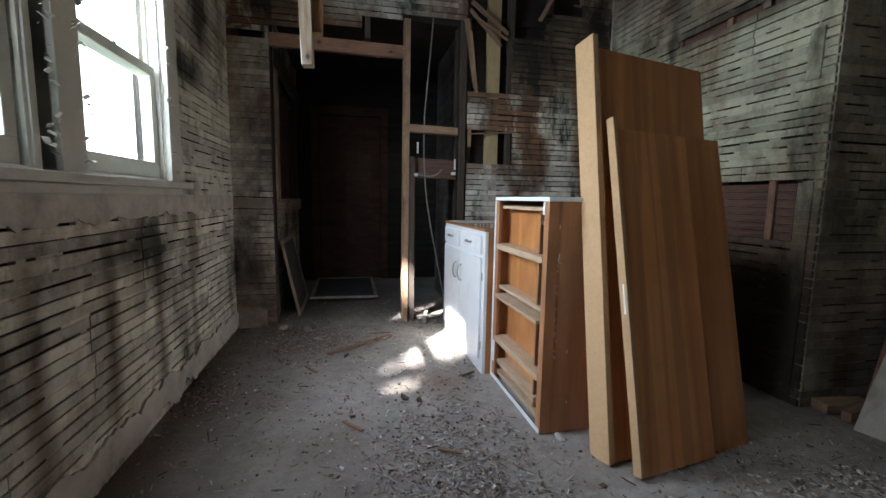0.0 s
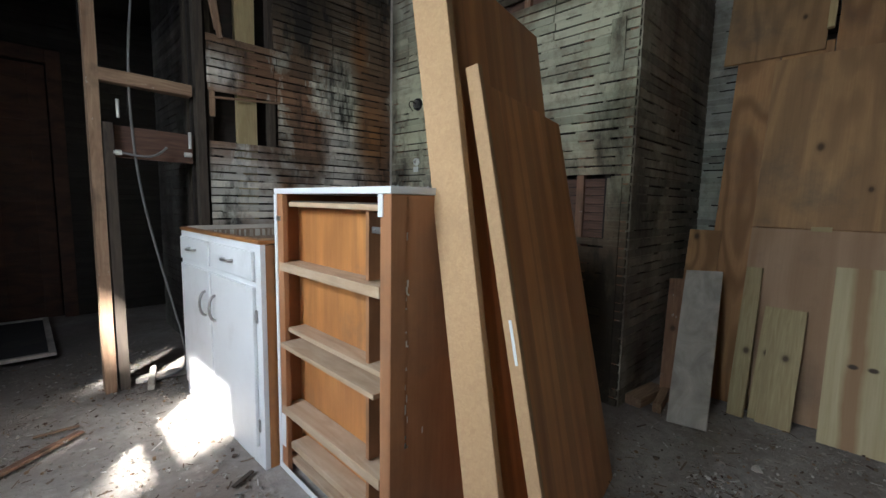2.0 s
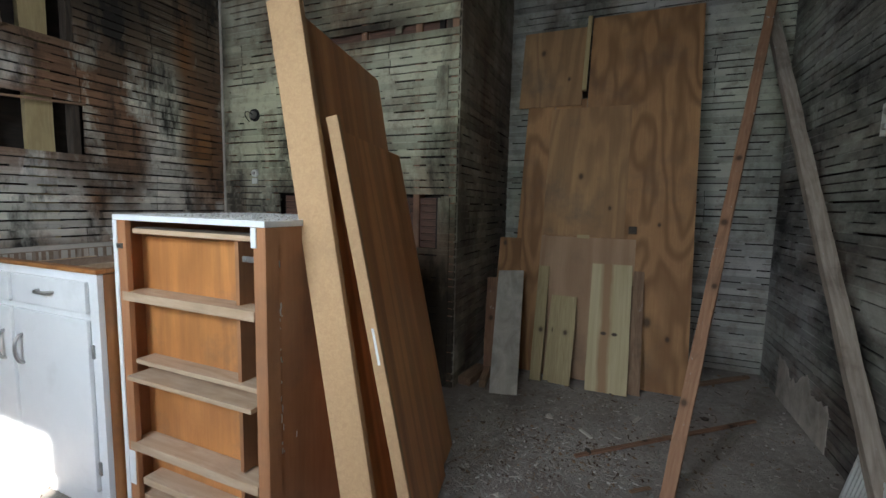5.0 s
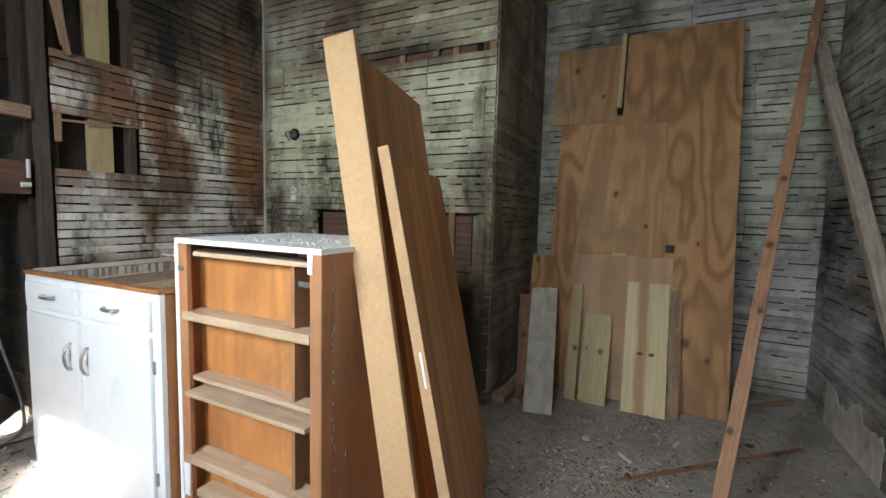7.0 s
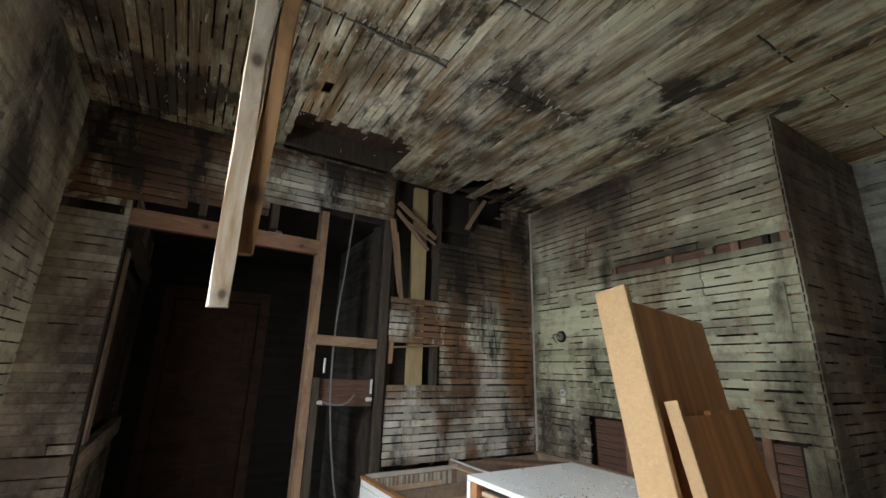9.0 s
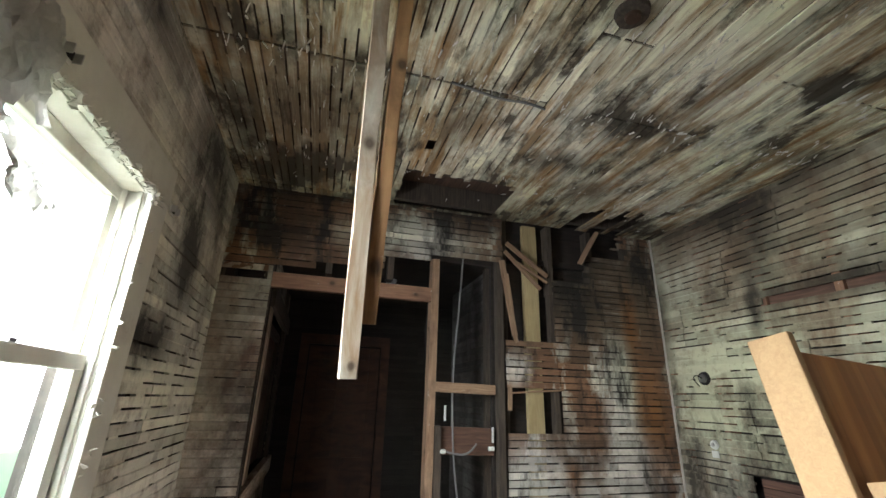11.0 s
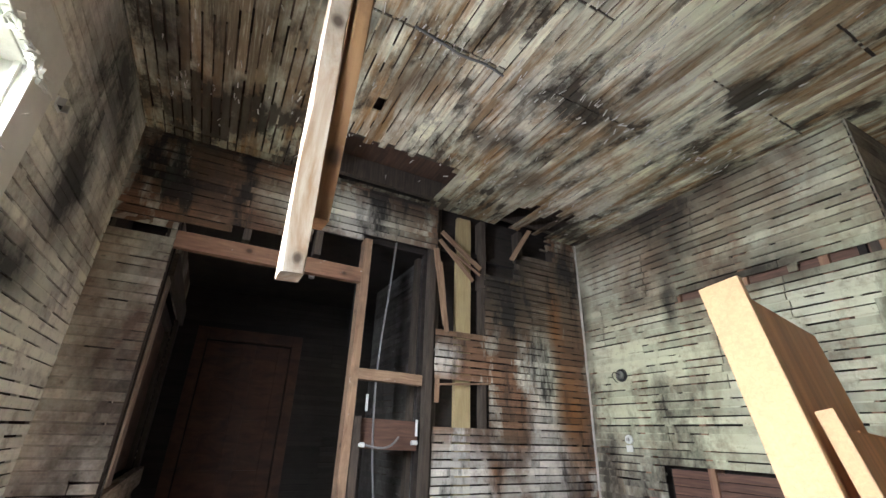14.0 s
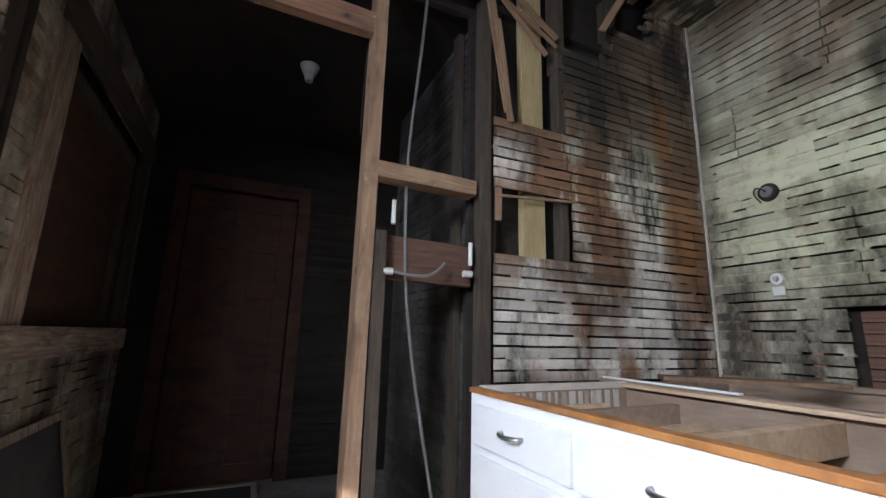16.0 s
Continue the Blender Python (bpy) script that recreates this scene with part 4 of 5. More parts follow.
col = 0
x = XW - 0.01
while x < XA + 0.03:
    y_end = YN if x < XE else YC
    joints = [YS, 2.17, 3.405, 4.63] if (x < 2.06 or 2.3 < x < 2.95) else [YS, 1.76, 2.99, 4.2]
    if x > 3.0 and col % 14 < 7:
        joints = [YS, 2.58, 3.8]
    cuts = []
    if 1.58 < x < 2.32:
        cuts.append((4.20 + rng.uniform(-0.03, 0.06), 4.68))
    if 1.605 < x < 1.65:
        cuts.append((3.85, 3.95))
    if 1.215 < x < 1.37:
        cuts.append((2.86, 3.06))
    if 2.9 < x < 3.4 and rng.random() < 0.6:
        cuts.append((4.45 - 0.2 * rng.random(), 4.72))
    edges = [j for j in joints if j < y_end - 0.05] + [y_end]
    for a, b in zip(edges, edges[1:]):
        for u, v in spans(a + rng.uniform(0.003, 0.008), b - rng.uniform(0.003, 0.008), cuts):
            ceiling_lath(x, u, v)
    # plaster left between the laths
    y = YS
    share = rng.uniform(0.3, 0.85) if x > 1.4 else rng.uniform(0.5, 0.95)
    while y < y_end:
        v = y + rng.uniform(0.05, 0.5) * (1 - share) * 1.7
        for p, q in spans(y, min(v, y_end), cuts):
            box(c, (x + PITCH / 2 - 0.0055, p, ZC + rng.uniform(0.001, 0.004)), (x + PITCH / 2 + 0.0055, q, ZC + 0.012))
        y = v + rng.uniform(0.03, 0.45) * share * 1.7
    x += PITCH * rng.uniform(0.985, 1.015)
    col += 1
ceiling = tagged(part("ceiling", c, LATH_CEILING), "mouldy lath ceiling with the plaster fallen off", "ceiling", kind="structure")
attic = bmesh.new()
box(attic, (-0.2, -1.4, ZC + 0.16), (5.3, 8.2, ZC + 0.2))
tagged(part("ceiling_boards", attic, wood_material("attic_boards", (0.11, 0.06, 0.04), (0.05, 0.03, 0.02), 0.95, (6, 1, 1), 4.0, 0.3, "position")), "dark reddish attic floor boards above the laths", "ceiling", kind="structure")
for y in (1.0, 1.38, 1.76, 2.17, 2.58, 2.99, 3.405, 3.8, 4.2, 4.63):
    tagged(block("joist", (XW - 0.1, y - 0.02, ZC + 0.0125), (XA + 0.05 if y < YC else XE + 0.1, y + 0.02, ZC + 0.158), STUD_DARK), "dark wooden ceiling joist above the laths", "joist", "ceiling joists", "structure")

# shreds of plaster and torn fibre left in the gaps between the ceiling laths
rng = random.Random(55)
shreds = bmesh.new()
for k in range(520):
    gx = rng.uniform(XW + 0.1, XE - 0.05)
    gy = rng.uniform(2.0, YN - 0.1) if k < 260 else rng.choice((2.99, 3.405, 3.405, 4.2)) + rng.gauss(0, 0.05)
    ln, wd = rng.uniform(0.008, 0.05), rng.uniform(0.0015, 0.005)
    bmesh.ops.create_cube(shreds, size=1.0, matrix=pose(gx, gy, ZC - 0.002, rng.uniform(-25, 25), rng.uniform(-40, 40), rng.gauss(0, 14)) @ Matrix.Diagonal((wd, ln, rng.uniform(0.003, 0.008), 1)))
tagged(part("plaster_shreds", shreds, PLASTER_WHITE, ceiling), kind="stuff")

# round junction box on the ceiling
rose = thing("ceiling_box", "rusty round ceiling box with lamp wires gone", "junction box", "", pose(2.12, 2.88, ZC - 0.012))
b = bmesh.new()
bmesh.ops.create_cone(b, cap_ends=True, segments=24, radius1=0.055, radius2=0.06, depth=0.02)
part("box", b, STUD_DARK, rose)
b = bmesh.new()
bmesh.ops.create_cone(b, cap_ends=True, segments=16, radius1=0.025, radius2=0.03, depth=0.02, matrix=Matrix.Translation((0, 0, -0.012)))
part("cover", b, plain("rusted_iron", (0.09, 0.05, 0.03), 0.8, 0.3, 0.4, 30), rose)
tube("ceiling_wire", [(1.62, 3.39, ZC - 0.012), (1.75, 3.40, ZC - 0.018), (1.86, 3.42, ZC - 0.02), (1.98, 3.40, ZC - 0.02), (2.08, 3.43, ZC - 0.012)], 0.006, CABLE)
tagged(bpy.data.objects["ceiling_wire"], "old cloth-covered wire stapled to the ceiling", "wire")

# the timber hanging from the ceiling
hang = thing("hanging_timber", "pair of split two-by-fours hanging from the ceiling", "timber")
timber("white_board", (1.285, 3.10, 1.60), (1.272, 2.965, ZC + 0.1), (1, 0, 0), 0.046, 0.085, STUD_WHITE, "", "", parent=hang, wear=0.004)
timber("brown_board", (1.325, 3.125, 1.74), (1.350, 2.935, ZC + 0.1), (1, 0, 0), 0.040, 0.085, STUD_ORANGE, "", "", parent=hang, wear=0.004)

# ---- back room ----
bx0, bx1, by0, by1 = 0.82, 2.42, YN + 0.10, 6.75
br = bmesh.new()
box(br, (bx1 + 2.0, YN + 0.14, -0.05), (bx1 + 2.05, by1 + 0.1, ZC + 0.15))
# out of sight, added to stop outside light past the north wall's end
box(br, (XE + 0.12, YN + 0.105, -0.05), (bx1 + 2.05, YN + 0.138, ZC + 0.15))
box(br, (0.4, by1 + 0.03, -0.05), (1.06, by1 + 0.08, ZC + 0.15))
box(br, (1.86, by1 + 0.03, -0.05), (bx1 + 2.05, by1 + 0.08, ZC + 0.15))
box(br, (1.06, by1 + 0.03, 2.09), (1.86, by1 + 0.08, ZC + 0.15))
# backing added behind the door so no daylight leaks round it
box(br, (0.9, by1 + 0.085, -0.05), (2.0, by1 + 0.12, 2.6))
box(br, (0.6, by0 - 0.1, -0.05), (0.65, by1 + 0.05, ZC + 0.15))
wall_back = tagged(part("wall_back", br, SHEATH), "back room walls with bare boards, darkened for shade", "wall", kind="structure")
AT_BW = pose(bx0, by0 - 0.02, 0, 0, 0, 90)
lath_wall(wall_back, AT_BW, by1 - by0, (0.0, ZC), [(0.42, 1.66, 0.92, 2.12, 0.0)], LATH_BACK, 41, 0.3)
AT_BN = pose(bx0, by1, 0)
lath_wall(wall_back, AT_BN, bx1 + 1.9 - bx0, (0.0, ZC), [(1.0 - bx0, 1.92 - bx0, -1, 2.15, 0.0)], LATH_SHADE, 43, 0.4)
partition = wall_shell("wall_partition", pose(2.43, by0 - 0.06, 0, 0, 0, 90) @ pose(0, -0.14, 0), 1.25, ZC, [], STUD_DARK, "lath partition in the back room, darkened for shade", 0.11, 0.03, ends=(0.0, 0.0))
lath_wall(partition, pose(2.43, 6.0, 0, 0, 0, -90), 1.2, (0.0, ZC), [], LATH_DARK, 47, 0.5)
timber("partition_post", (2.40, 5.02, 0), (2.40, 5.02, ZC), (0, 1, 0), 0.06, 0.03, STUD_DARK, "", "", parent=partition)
tagged(block("ceiling_back", (0.4, by0 - 0.04, ZC - 0.3), (4.5, by1 + 0.1, ZC - 0.26), SHEATH), "boarded back room ceiling, darkened for shade", "ceiling", kind="structure")
bw = thing("window_3", "boarded window in a stripped wooden casing", "window", kind="structure")
timber("casing_side", (bx0 + 0.012, by0 + 0.36, 0.98), (bx0 + 0.012, by0 + 0.36, 2.30), (0, 1, 0), 0.15, 0.03, PEELED, "", "", parent=bw)
timber("casing_side", (bx0 + 0.012, by0 + 1.68, 0.98), (bx0 + 0.012, by0 + 1.68, 2.30), (0, 1, 0), 0.14, 0.03, STUD_DARK, "", "", parent=bw)
timber("casing_head", (bx0 + 0.034, by0 + 0.26, 2.20), (bx0 + 0.034, by0 + 1.78, 2.20), (0, 0, 1), 0.14, 0.03, STUD_DARK, "", "", parent=bw)
timber("sill", (bx0 + 0.03, by0 + 0.02, 0.97), (bx0 + 0.03, by0 + 1.78, 0.97), (0, 0, 1), 0.12, 0.05, PEELED, "", "", parent=bw)
block("board", (bx0 - 0.06, by0 + 0.40, 1.03), (bx0 - 0.045, by0 + 1.61, 2.09), DOORWOOD, bw)
sash = bmesh.new()
for lo, hi in (((bx0 - 0.044, by0 + 0.45, 1.03), (bx0 - 0.01, by0 + 0.51, 2.09)), ((bx0 - 0.044, by0 + 1.53, 1.03), (bx0 - 0.01, by0 + 1.6, 2.09)), ((bx0 - 0.044, by0 + 0.51, 2.02), (bx0 - 0.01, by0 + 1.53, 2.09))):
    box(sash, lo, hi, 0.003)
part("sash", sash, STUD_DARK, bw)
door = thing("door_1", "dark reddish panelled door, closed", "door", kind="structure")
dm = bmesh.new()
box(dm, (1.09, by1 + 0.035, 0.01), (1.83, by1 + 0.06, 2.06), 0.002)
part("door_leaf", dm, DOORWOOD, door)
for xa, xb in ((1.09, 1.20), (1.405, 1.515), (1.72, 1.83)):
    block("stile", (xa, by1 + 0.015, 0.01), (xb, by1 + 0.034, 2.06), DOORWOOD, door)
for z in (0.01, 0.45, 0.86, 1.27, 1.62, 1.93):
    for xa, xb in ((1.201, 1.404), (1.516, 1.719)):
        block("rail", (xa, by1 + 0.017, z), (xb, by1 + 0.034, z + 0.12), DOORWOOD, door)
for xa in (0.99, 1.84):
    block("casing", (xa, by1 - 0.015, 0), (xa + 0.09, by1 + 0.03, 2.18), DOORWOOD, door)
block("casing_head", (1.081, by1 - 0.015, 2.075), (1.839, by1 + 0.03, 2.18), DOORWOOD, door)
lamp = thing("lamp_holder", "white porcelain lamp holder under the ceiling", "lamp holder", "", pose(1.735, 5.62, ZC - 0.3))
b = bmesh.new()
bmesh.ops.create_cone(b, cap_ends=True, segments=24, radius1=0.035, radius2=0.055, depth=0.05, matrix=Matrix.Translation((0, 0, -0.025)))
part("base", b, DUST, lamp)
b = bmesh.new()
bmesh.ops.create_cone(b, cap_ends=True, segments=20, radius1=0.022, radius2=0.028, depth=0.05, matrix=Matrix.Translation((0, 0, -0.07)))
part("socket", b, DUST, lamp)


def screen(name, at, w, h, label, wood):
    s = thing(name, label, "window screen", "window screens", at)
    f = 0.035
    for lo, hi in (((0, 0, 0), (w, 0.022, f)), ((0, 0, h - f), (w, 0.022, h)), ((0, 0, f), (f, 0.022, h - f)), ((w - f, 0, f), (w, 0.022, h - f))):
        block("frame_bar", lo, hi, wood, s)
    block("mesh", (f, 0.009, f), (w - f, 0.012, h - f), SCREENMESH, s, "", 0)


screen("window_screen", pose(1.05, 6.6, 0.03, 90, 0, 0) @ pose(0, 0, 0), 0.68, 1.08, "framed dark window screen lying on the floor", GREYBOARD)
screen("window_screen", pose(1.02, 5.02, 0.01, 0, 0, 90) @ pose(0, 0, 0, -12, 0, 0), 0.72, 0.68, "framed dark window screen leaning on the wall", PEELED)

# cable and fittings in the narrow bay
cab = tube("hanging_cable", [(2.15, YN + 0.1, 2.65), (2.115, YN + 0.08, 2.2), (2.065, YN + 0.06, 1.75), (2.065, YN + 0.05, 1.35), (2.095, YN + 0.04, 1.0), (2.19, YN + 0.02, 0.5), (2.26, YN, 0.15), (2.23, YN - 0.02, 0.015), (2.05, YN + 0.03, 0.012)], 0.0062, CABLE)
tagged(cab, "grey armoured cable hanging to the floor", "cable")
thin = tube("thin_wire", [(1.90, YN + 0.1, 2.45), (1.88, YN + 0.1, 2.1), (1.885, YN + 0.11, 1.8)], 0.003, BLACK)
tagged(thin, "thin loose wire beside the stud", "wire")
thin = tube("thin_wire", [(2.14, YN + 0.1, 2.6), (2.10, YN + 0.09, 2.0), (2.05, YN + 0.06, 1.45)], 0.003, BLACK)
tagged(thin, "thin loose wire in the framing bay", "wire")
pipe = thing("knob_wiring", "old knob-and-tube wiring on a wooden ledger", "wiring")
tube("wire", [(2.0, YN + 0.02, 1.26), (2.08, YN - 0.02, 1.235), (2.17, YN - 0.02, 1.25), (2.21, YN + 0.0, 1.30)], 0.006, CABLE, pipe)
for xa, za in ((1.995, 1.255), (2.315, 1.27)):
    b = bmesh.new()
    bmesh.ops.create_cone(b, cap_ends=True, segments=14, radius1=0.013, radius2=0.013, depth=0.035, matrix=pose(xa, YN + 0.015, za, 0, 90, 0))
    part("knob", b, PORCELAIN, pipe)
    b = bmesh.new()
    bmesh.ops.create_cone(b, cap_ends=True, segments=12, radius1=0.008, radius2=0.008, depth=0.09, matrix=pose(xa + 0.012, YN + 0.015, za + (0.22 if xa < 2.1 else 0.08)))
    part("tube", b, PORCELAIN, pipe)

# ---- base cabinet ----
CX, CY0, CY1, CH, CD = 2.205, 3.538, 4.482, 0.873, 0.65


def pull(parent, at, length, up):
    t = tube("handle", [(0, -length / 2, 0), (-0.012, -length / 2, 0), (-0.024, -length / 4, 0), (-0.027, 0, 0), (-0.024, length / 4, 0), (-0.012, length / 2, 0), (0, length / 2, 0)], 0.006, STEEL, parent, "dull steel bow handle")
    t.matrix_basis = at @ (pose(0, 0, 0, 90, 0, 0) if up else I4)


base = thing("base_cabinet", "white painted base cabinet, worktop missing, chipped edges", "cabinet", "", pose(CX, CY1, -0.006, 0, 0, 1.6) @ pose(-CX, -CY1, 0))
body = bmesh.new()
box(body, (CX + 0.02, CY0 + 0.009, 0.0), (CX + CD, CY0 + 0.024, CH - 0.002), 0.002)
box(body, (CX + 0.02, CY1 - 0.02, 0.0), (CX + CD, CY1 - 0.002, CH - 0.002), 0.002)
box(body, (CX + CD - 0.012, CY0 + 0.024, 0.0), (CX + CD, CY1 - 0.02, CH - 0.01))
box(body, (CX + 0.02, CY0 + 0.024, 0.09), (CX + CD - 0.012, CY1 - 0.02, 0.105))
part("carcass", body, CASE_INNER, base, "dusty brown bare wood inside")
part("side_panel", box(bmesh.new(), (CX + 0.02, CY0 + 0.001, 0.0), (CX + CD, CY0 + 0.0085, CH - 0.002), 0.002), CASE, base, "orange-brown bare wood side")
rng = random.Random(12)
y = CX + 0.03
while y < CX + CD - 0.05:
    w = rng.uniform(0.008, 0.028)
    part("paint_strip", roughen(box(bmesh.new(), (y, CY1 - 0.0225, CH - 0.12), (y + w, CY1 - 0.0203, CH - 0.006)), 0.002, y, 60), rng.choice((PLASTER, PLASTER, DUSTY)), base)
    y += w + rng.uniform(0.004, 0.02)
ff = bmesh.new()
MID = 4.035
for lo, hi in (((CX, CY0, 0.0), (CX + 0.02, CY0 + 0.05, CH)), ((CX, CY1 - 0.04, 0.0), (CX + 0.02, CY1, CH)), ((CX, CY0 + 0.05, CH - 0.035), (CX + 0.02, CY1 - 0.04, CH)),
               ((CX, CY0 + 0.05, 0.0), (CX + 0.02, CY1 - 0.04, 0.10)), ((CX, CY0 + 0.05, 0.70), (CX + 0.02, CY1 - 0.04, 0.74)), ((CX, MID - 0.02, 0.10), (CX + 0.02, MID + 0.02, 0.70)), ((CX, MID - 0.02, 0.74), (CX + 0.02, MID + 0.02, CH - 0.035))):
    box(ff, lo, hi, 0.002)
part("face_frame", ff, CABPAINT, base)
top = bmesh.new()
for lo, hi in (((CX - 0.006, CY0 - 0.004, CH + 0.001), (CX + 0.03, CY1 + 0.004, CH + 0.016)), ((CX + 0.03, CY0 - 0.004, CH + 0.001), (CX + CD, CY0 + 0.03, CH + 0.016))):
    box(top, lo, hi, 0.003)
part("rear_edge", box(bmesh.new(), (CX + CD - 0.03, CY0 + 0.031, CH + 0.001), (CX + CD, CY1 + 0.004, CH + 0.014), 0.003), CASE_RAIL, base, "dull bare wood edging")
part("top_edge", top, CASE, base, "bare orange wood edging")
part("back_strip", box(bmesh.new(), (CX + 0.03, CY1 - 0.016, CH - 0.06), (CX + CD, CY1 + 0.004, CH + 0.02), 0.002), PLASTER, base)
for y, h, low, mat in ((3.85, 0.075, 0.008, CASE_RAIL), (4.27, 0.07, 0.03, CASE_INNER)):
    part("cross_rail", roughen(box(bmesh.new(), (CX + 0.021, y - 0.016, CH - low - h), (CX + CD - 0.013, y + 0.016, CH - low), 0.003), 0.002, y), mat, base)
for k, (ya, yb) in enumerate(((CY0 + 0.042, MID - 0.012), (MID + 0.012, CY1 - 0.032))):
    dr = block("drawer_front", (CX - 0.016, ya, 0.735), (CX - 0.001, yb, 0.846), CABPAINT, base, "", 0.004)
    pull(dr, pose(CX - 0.016, (ya + yb) / 2, 0.795), 0.085, False)
    dd = block("door", (CX - 0.016, ya, 0.085), (CX - 0.001, yb, 0.712), CABPAINT, base, "", 0.004)
    pull(dd, pose(CX - 0.016, yb - 0.05 if k == 0 else ya + 0.05, 0.56), 0.11, True)
    for z in (0.17, 0.60):
        yh = ya - 0.006 if k == 0 else yb + 0.006
        block("hinge", (CX - 0.007, yh - 0.007, z - 0.025), (CX - 0.0005, yh + 0.007, z + 0.025), STEEL, dd)
    db = bmesh.new()
    for lo, hi in (((CX + 0.022, ya + 0.02, 0.75), (CX + 0.5, ya + 0.032, 0.83)), ((CX + 0.022, yb - 0.032, 0.75), (CX + 0.5, yb - 0.02, 0.83)), ((CX + 0.022, ya + 0.032, 0.745), (CX + 0.5, yb - 0.032, 0.75))):
        box(db, lo, hi)
    part("drawer_box", db, CASE_RAIL, base)

# second carcass behind it, against the east wall
rear = thing("rear_cabinet", "bare brown cabinet carcass with an open top", "cabinet")
RX0, RX1, RY0, RY1 = CX + CD + 0.036, 3.70, 3.60, 4.66
rb = bmesh.new()
for lo, hi in (((RX0, RY0, 0), (RX0 + 0.02, RY1, CH - 0.01)), ((RX1 - 0.02, RY0, 0), (RX1, RY1, CH - 0.01)), ((RX0 + 0.02, RY0, 0), (RX1 - 0.02, RY0 + 0.02, CH - 0.01)), ((RX0 + 0.02, RY1 - 0.02, 0), (RX1 - 0.02, RY1, CH - 0.01)), ((RX0 + 0.02, RY0 + 0.02, 0.5), (RX1 - 0.02, RY1 - 0.02, 0.515))):
    box(rb, lo, hi, 0.002)
part("carcass", rb, CASE_INNER, rear)
rt = bmesh.new()
for lo, hi in (((RX0, RY0, CH - 0.009), (RX0 + 0.04, RY1, CH + 0.012)), ((RX1 - 0.04, RY0, CH - 0.009), (RX1, RY1, CH + 0.012)), ((RX0 + 0.04, RY0, CH - 0.009), (RX1 - 0.04, RY0 + 0.03, CH + 0.012))):
    box(rt, lo, hi, 0.002)
part("top_edge", rt, CASE_INNER, rear)
timber("white_strip", (RX0 + 0.008, 4.64, CH + 0.016), (RX0 + 0.0, 4.1, CH + 0.016), (1, 0, 0), 0.02, 0.006, CABPAINT, "", "", parent=rear)
timber("loose_board", (3.05, 4.5, CH + 0.024), (3.5, 4.12, CH + 0.024), (0.6, 0.8, 0), 0.11, 0.016, CASE_DARK, "dark loose board lying on the rear cabinet", "board")

# ---- drawer unit with the drawers gone ----
UX, UY0, UY1, UH, UD = 2.285, 2.842, 3.524, 1.068, 0.58
unit = thing("drawer_unit", "orange-brown drawer cabinet, drawers missing, white front edge", "cabinet")
for y in (UY0, UY1 - 0.018):
    block("side_panel", (UX + 0.02, y, 0), (UX + UD, y + 0.018, UH - 0.016), CASE_SIDE, unit, "", 0.002)
part("back_panel", box(bmesh.new(), (UX + 0.079, UY0 + 0.13, 0.05), (UX + 0.091, UY1 - 0.019, 1.006)), CASE, unit, "blotchy orange plywood")
part("top_panel", box(bmesh.new(), (UX - 0.002, UY0 - 0.004, UH - 0.015), (UX + UD, UY1 + 0.004, UH + 0.004), 0.002), CABPAINT, unit, "white painted top under dust")
for ya, yb in ((UY0, UY0 + 0.042), (UY1 - 0.06, UY1 - 0.002)):
    block("front_stile", (UX, ya, 0.0), (UX + 0.019, yb, UH - 0.016), CASE_SIDE, unit, "", 0.002)
part("side_strip", box(bmesh.new(), (UX, UY0 - 0.004, 0.0), (UX + 0.05, UY0 - 0.0005, UH - 0.016), 0.001), CASE_SIDE, unit)
part("white_edge", box(bmesh.new(), (UX - 0.004, UY1 - 0.018, 0.0), (UX + 0.0, UY1 + 0.002, UH - 0.016), 0.001), CABPAINT, unit)
part("white_edge", box(bmesh.new(), (UX - 0.004, UY0 + 0.002, 0.0), (UX + 0.0, UY1 - 0.019, 0.022), 0.001), CABPAINT, unit)
part("white_edge", box(bmesh.new(), (UX - 0.004, UY0 + 0.028, UH - 0.075), (UX + 0.0, UY0 + 0.048, UH - 0.016), 0.001), CABPAINT, unit)
for z in (0.775, 0.23):
    part("front_rail", box(bmesh.new(), (UX - 0.003, UY0 + 0.043, z), (UX + 0.077, UY1 - 0.03, z + 0.032), 0.003), CASE_RAIL, unit)
for z, xa in ((1.008, 0.022), (0.55, 0.012), (0.50, -0.02)):
    part("drawer_runner", box(bmesh.new(), (UX + xa, UY0 + 0.045, z), (UX + 0.078, UY1 - 0.062, z + 0.016), 0.002), CASE_RAIL, unit)
for za, zb in ((0.81, 1.005), (0.567, 0.765), (0.27, 0.498), (0.06, 0.225)):
    part("runner_side", box(bmesh.new(), (UX + 0.024, UY0 + 0.128, za), (UX + 0.078, UY0 + 0.143, zb), 0.001), CASE_SIDE, unit)
# Two dark sheets stand in for the shade in the unit's gaps.
part("side_lining", box(bmesh.new(), (UX + 0.021, UY0 + 0.019, 0.06), (UX + 0.078, UY0 + 0.023, UH - 0.02)), STUD_DARK, unit)
part("top_lining", box(bmesh.new(), (UX + 0.03, UY0 + 0.05, 1.0245), (UX + 0.078, UY1 - 0.064, 1.029)), STUD_DARK, unit, "dark board put in as the shade under the top")
part("bottom_panel", box(bmesh.new(), (UX + 0.02, UY0 + 0.02, 0.03), (UX + 0.078, UY1 - 0.02, 0.05), 0.002), CASE_RAIL, unit)
part("lower_ledge", box(bmesh.new(), (UX + 0.01, UY0 + 0.10, 0.10), (UX + 0.078, UY1 - 0.07, 0.125), 0.002), CASE_RAIL, unit)
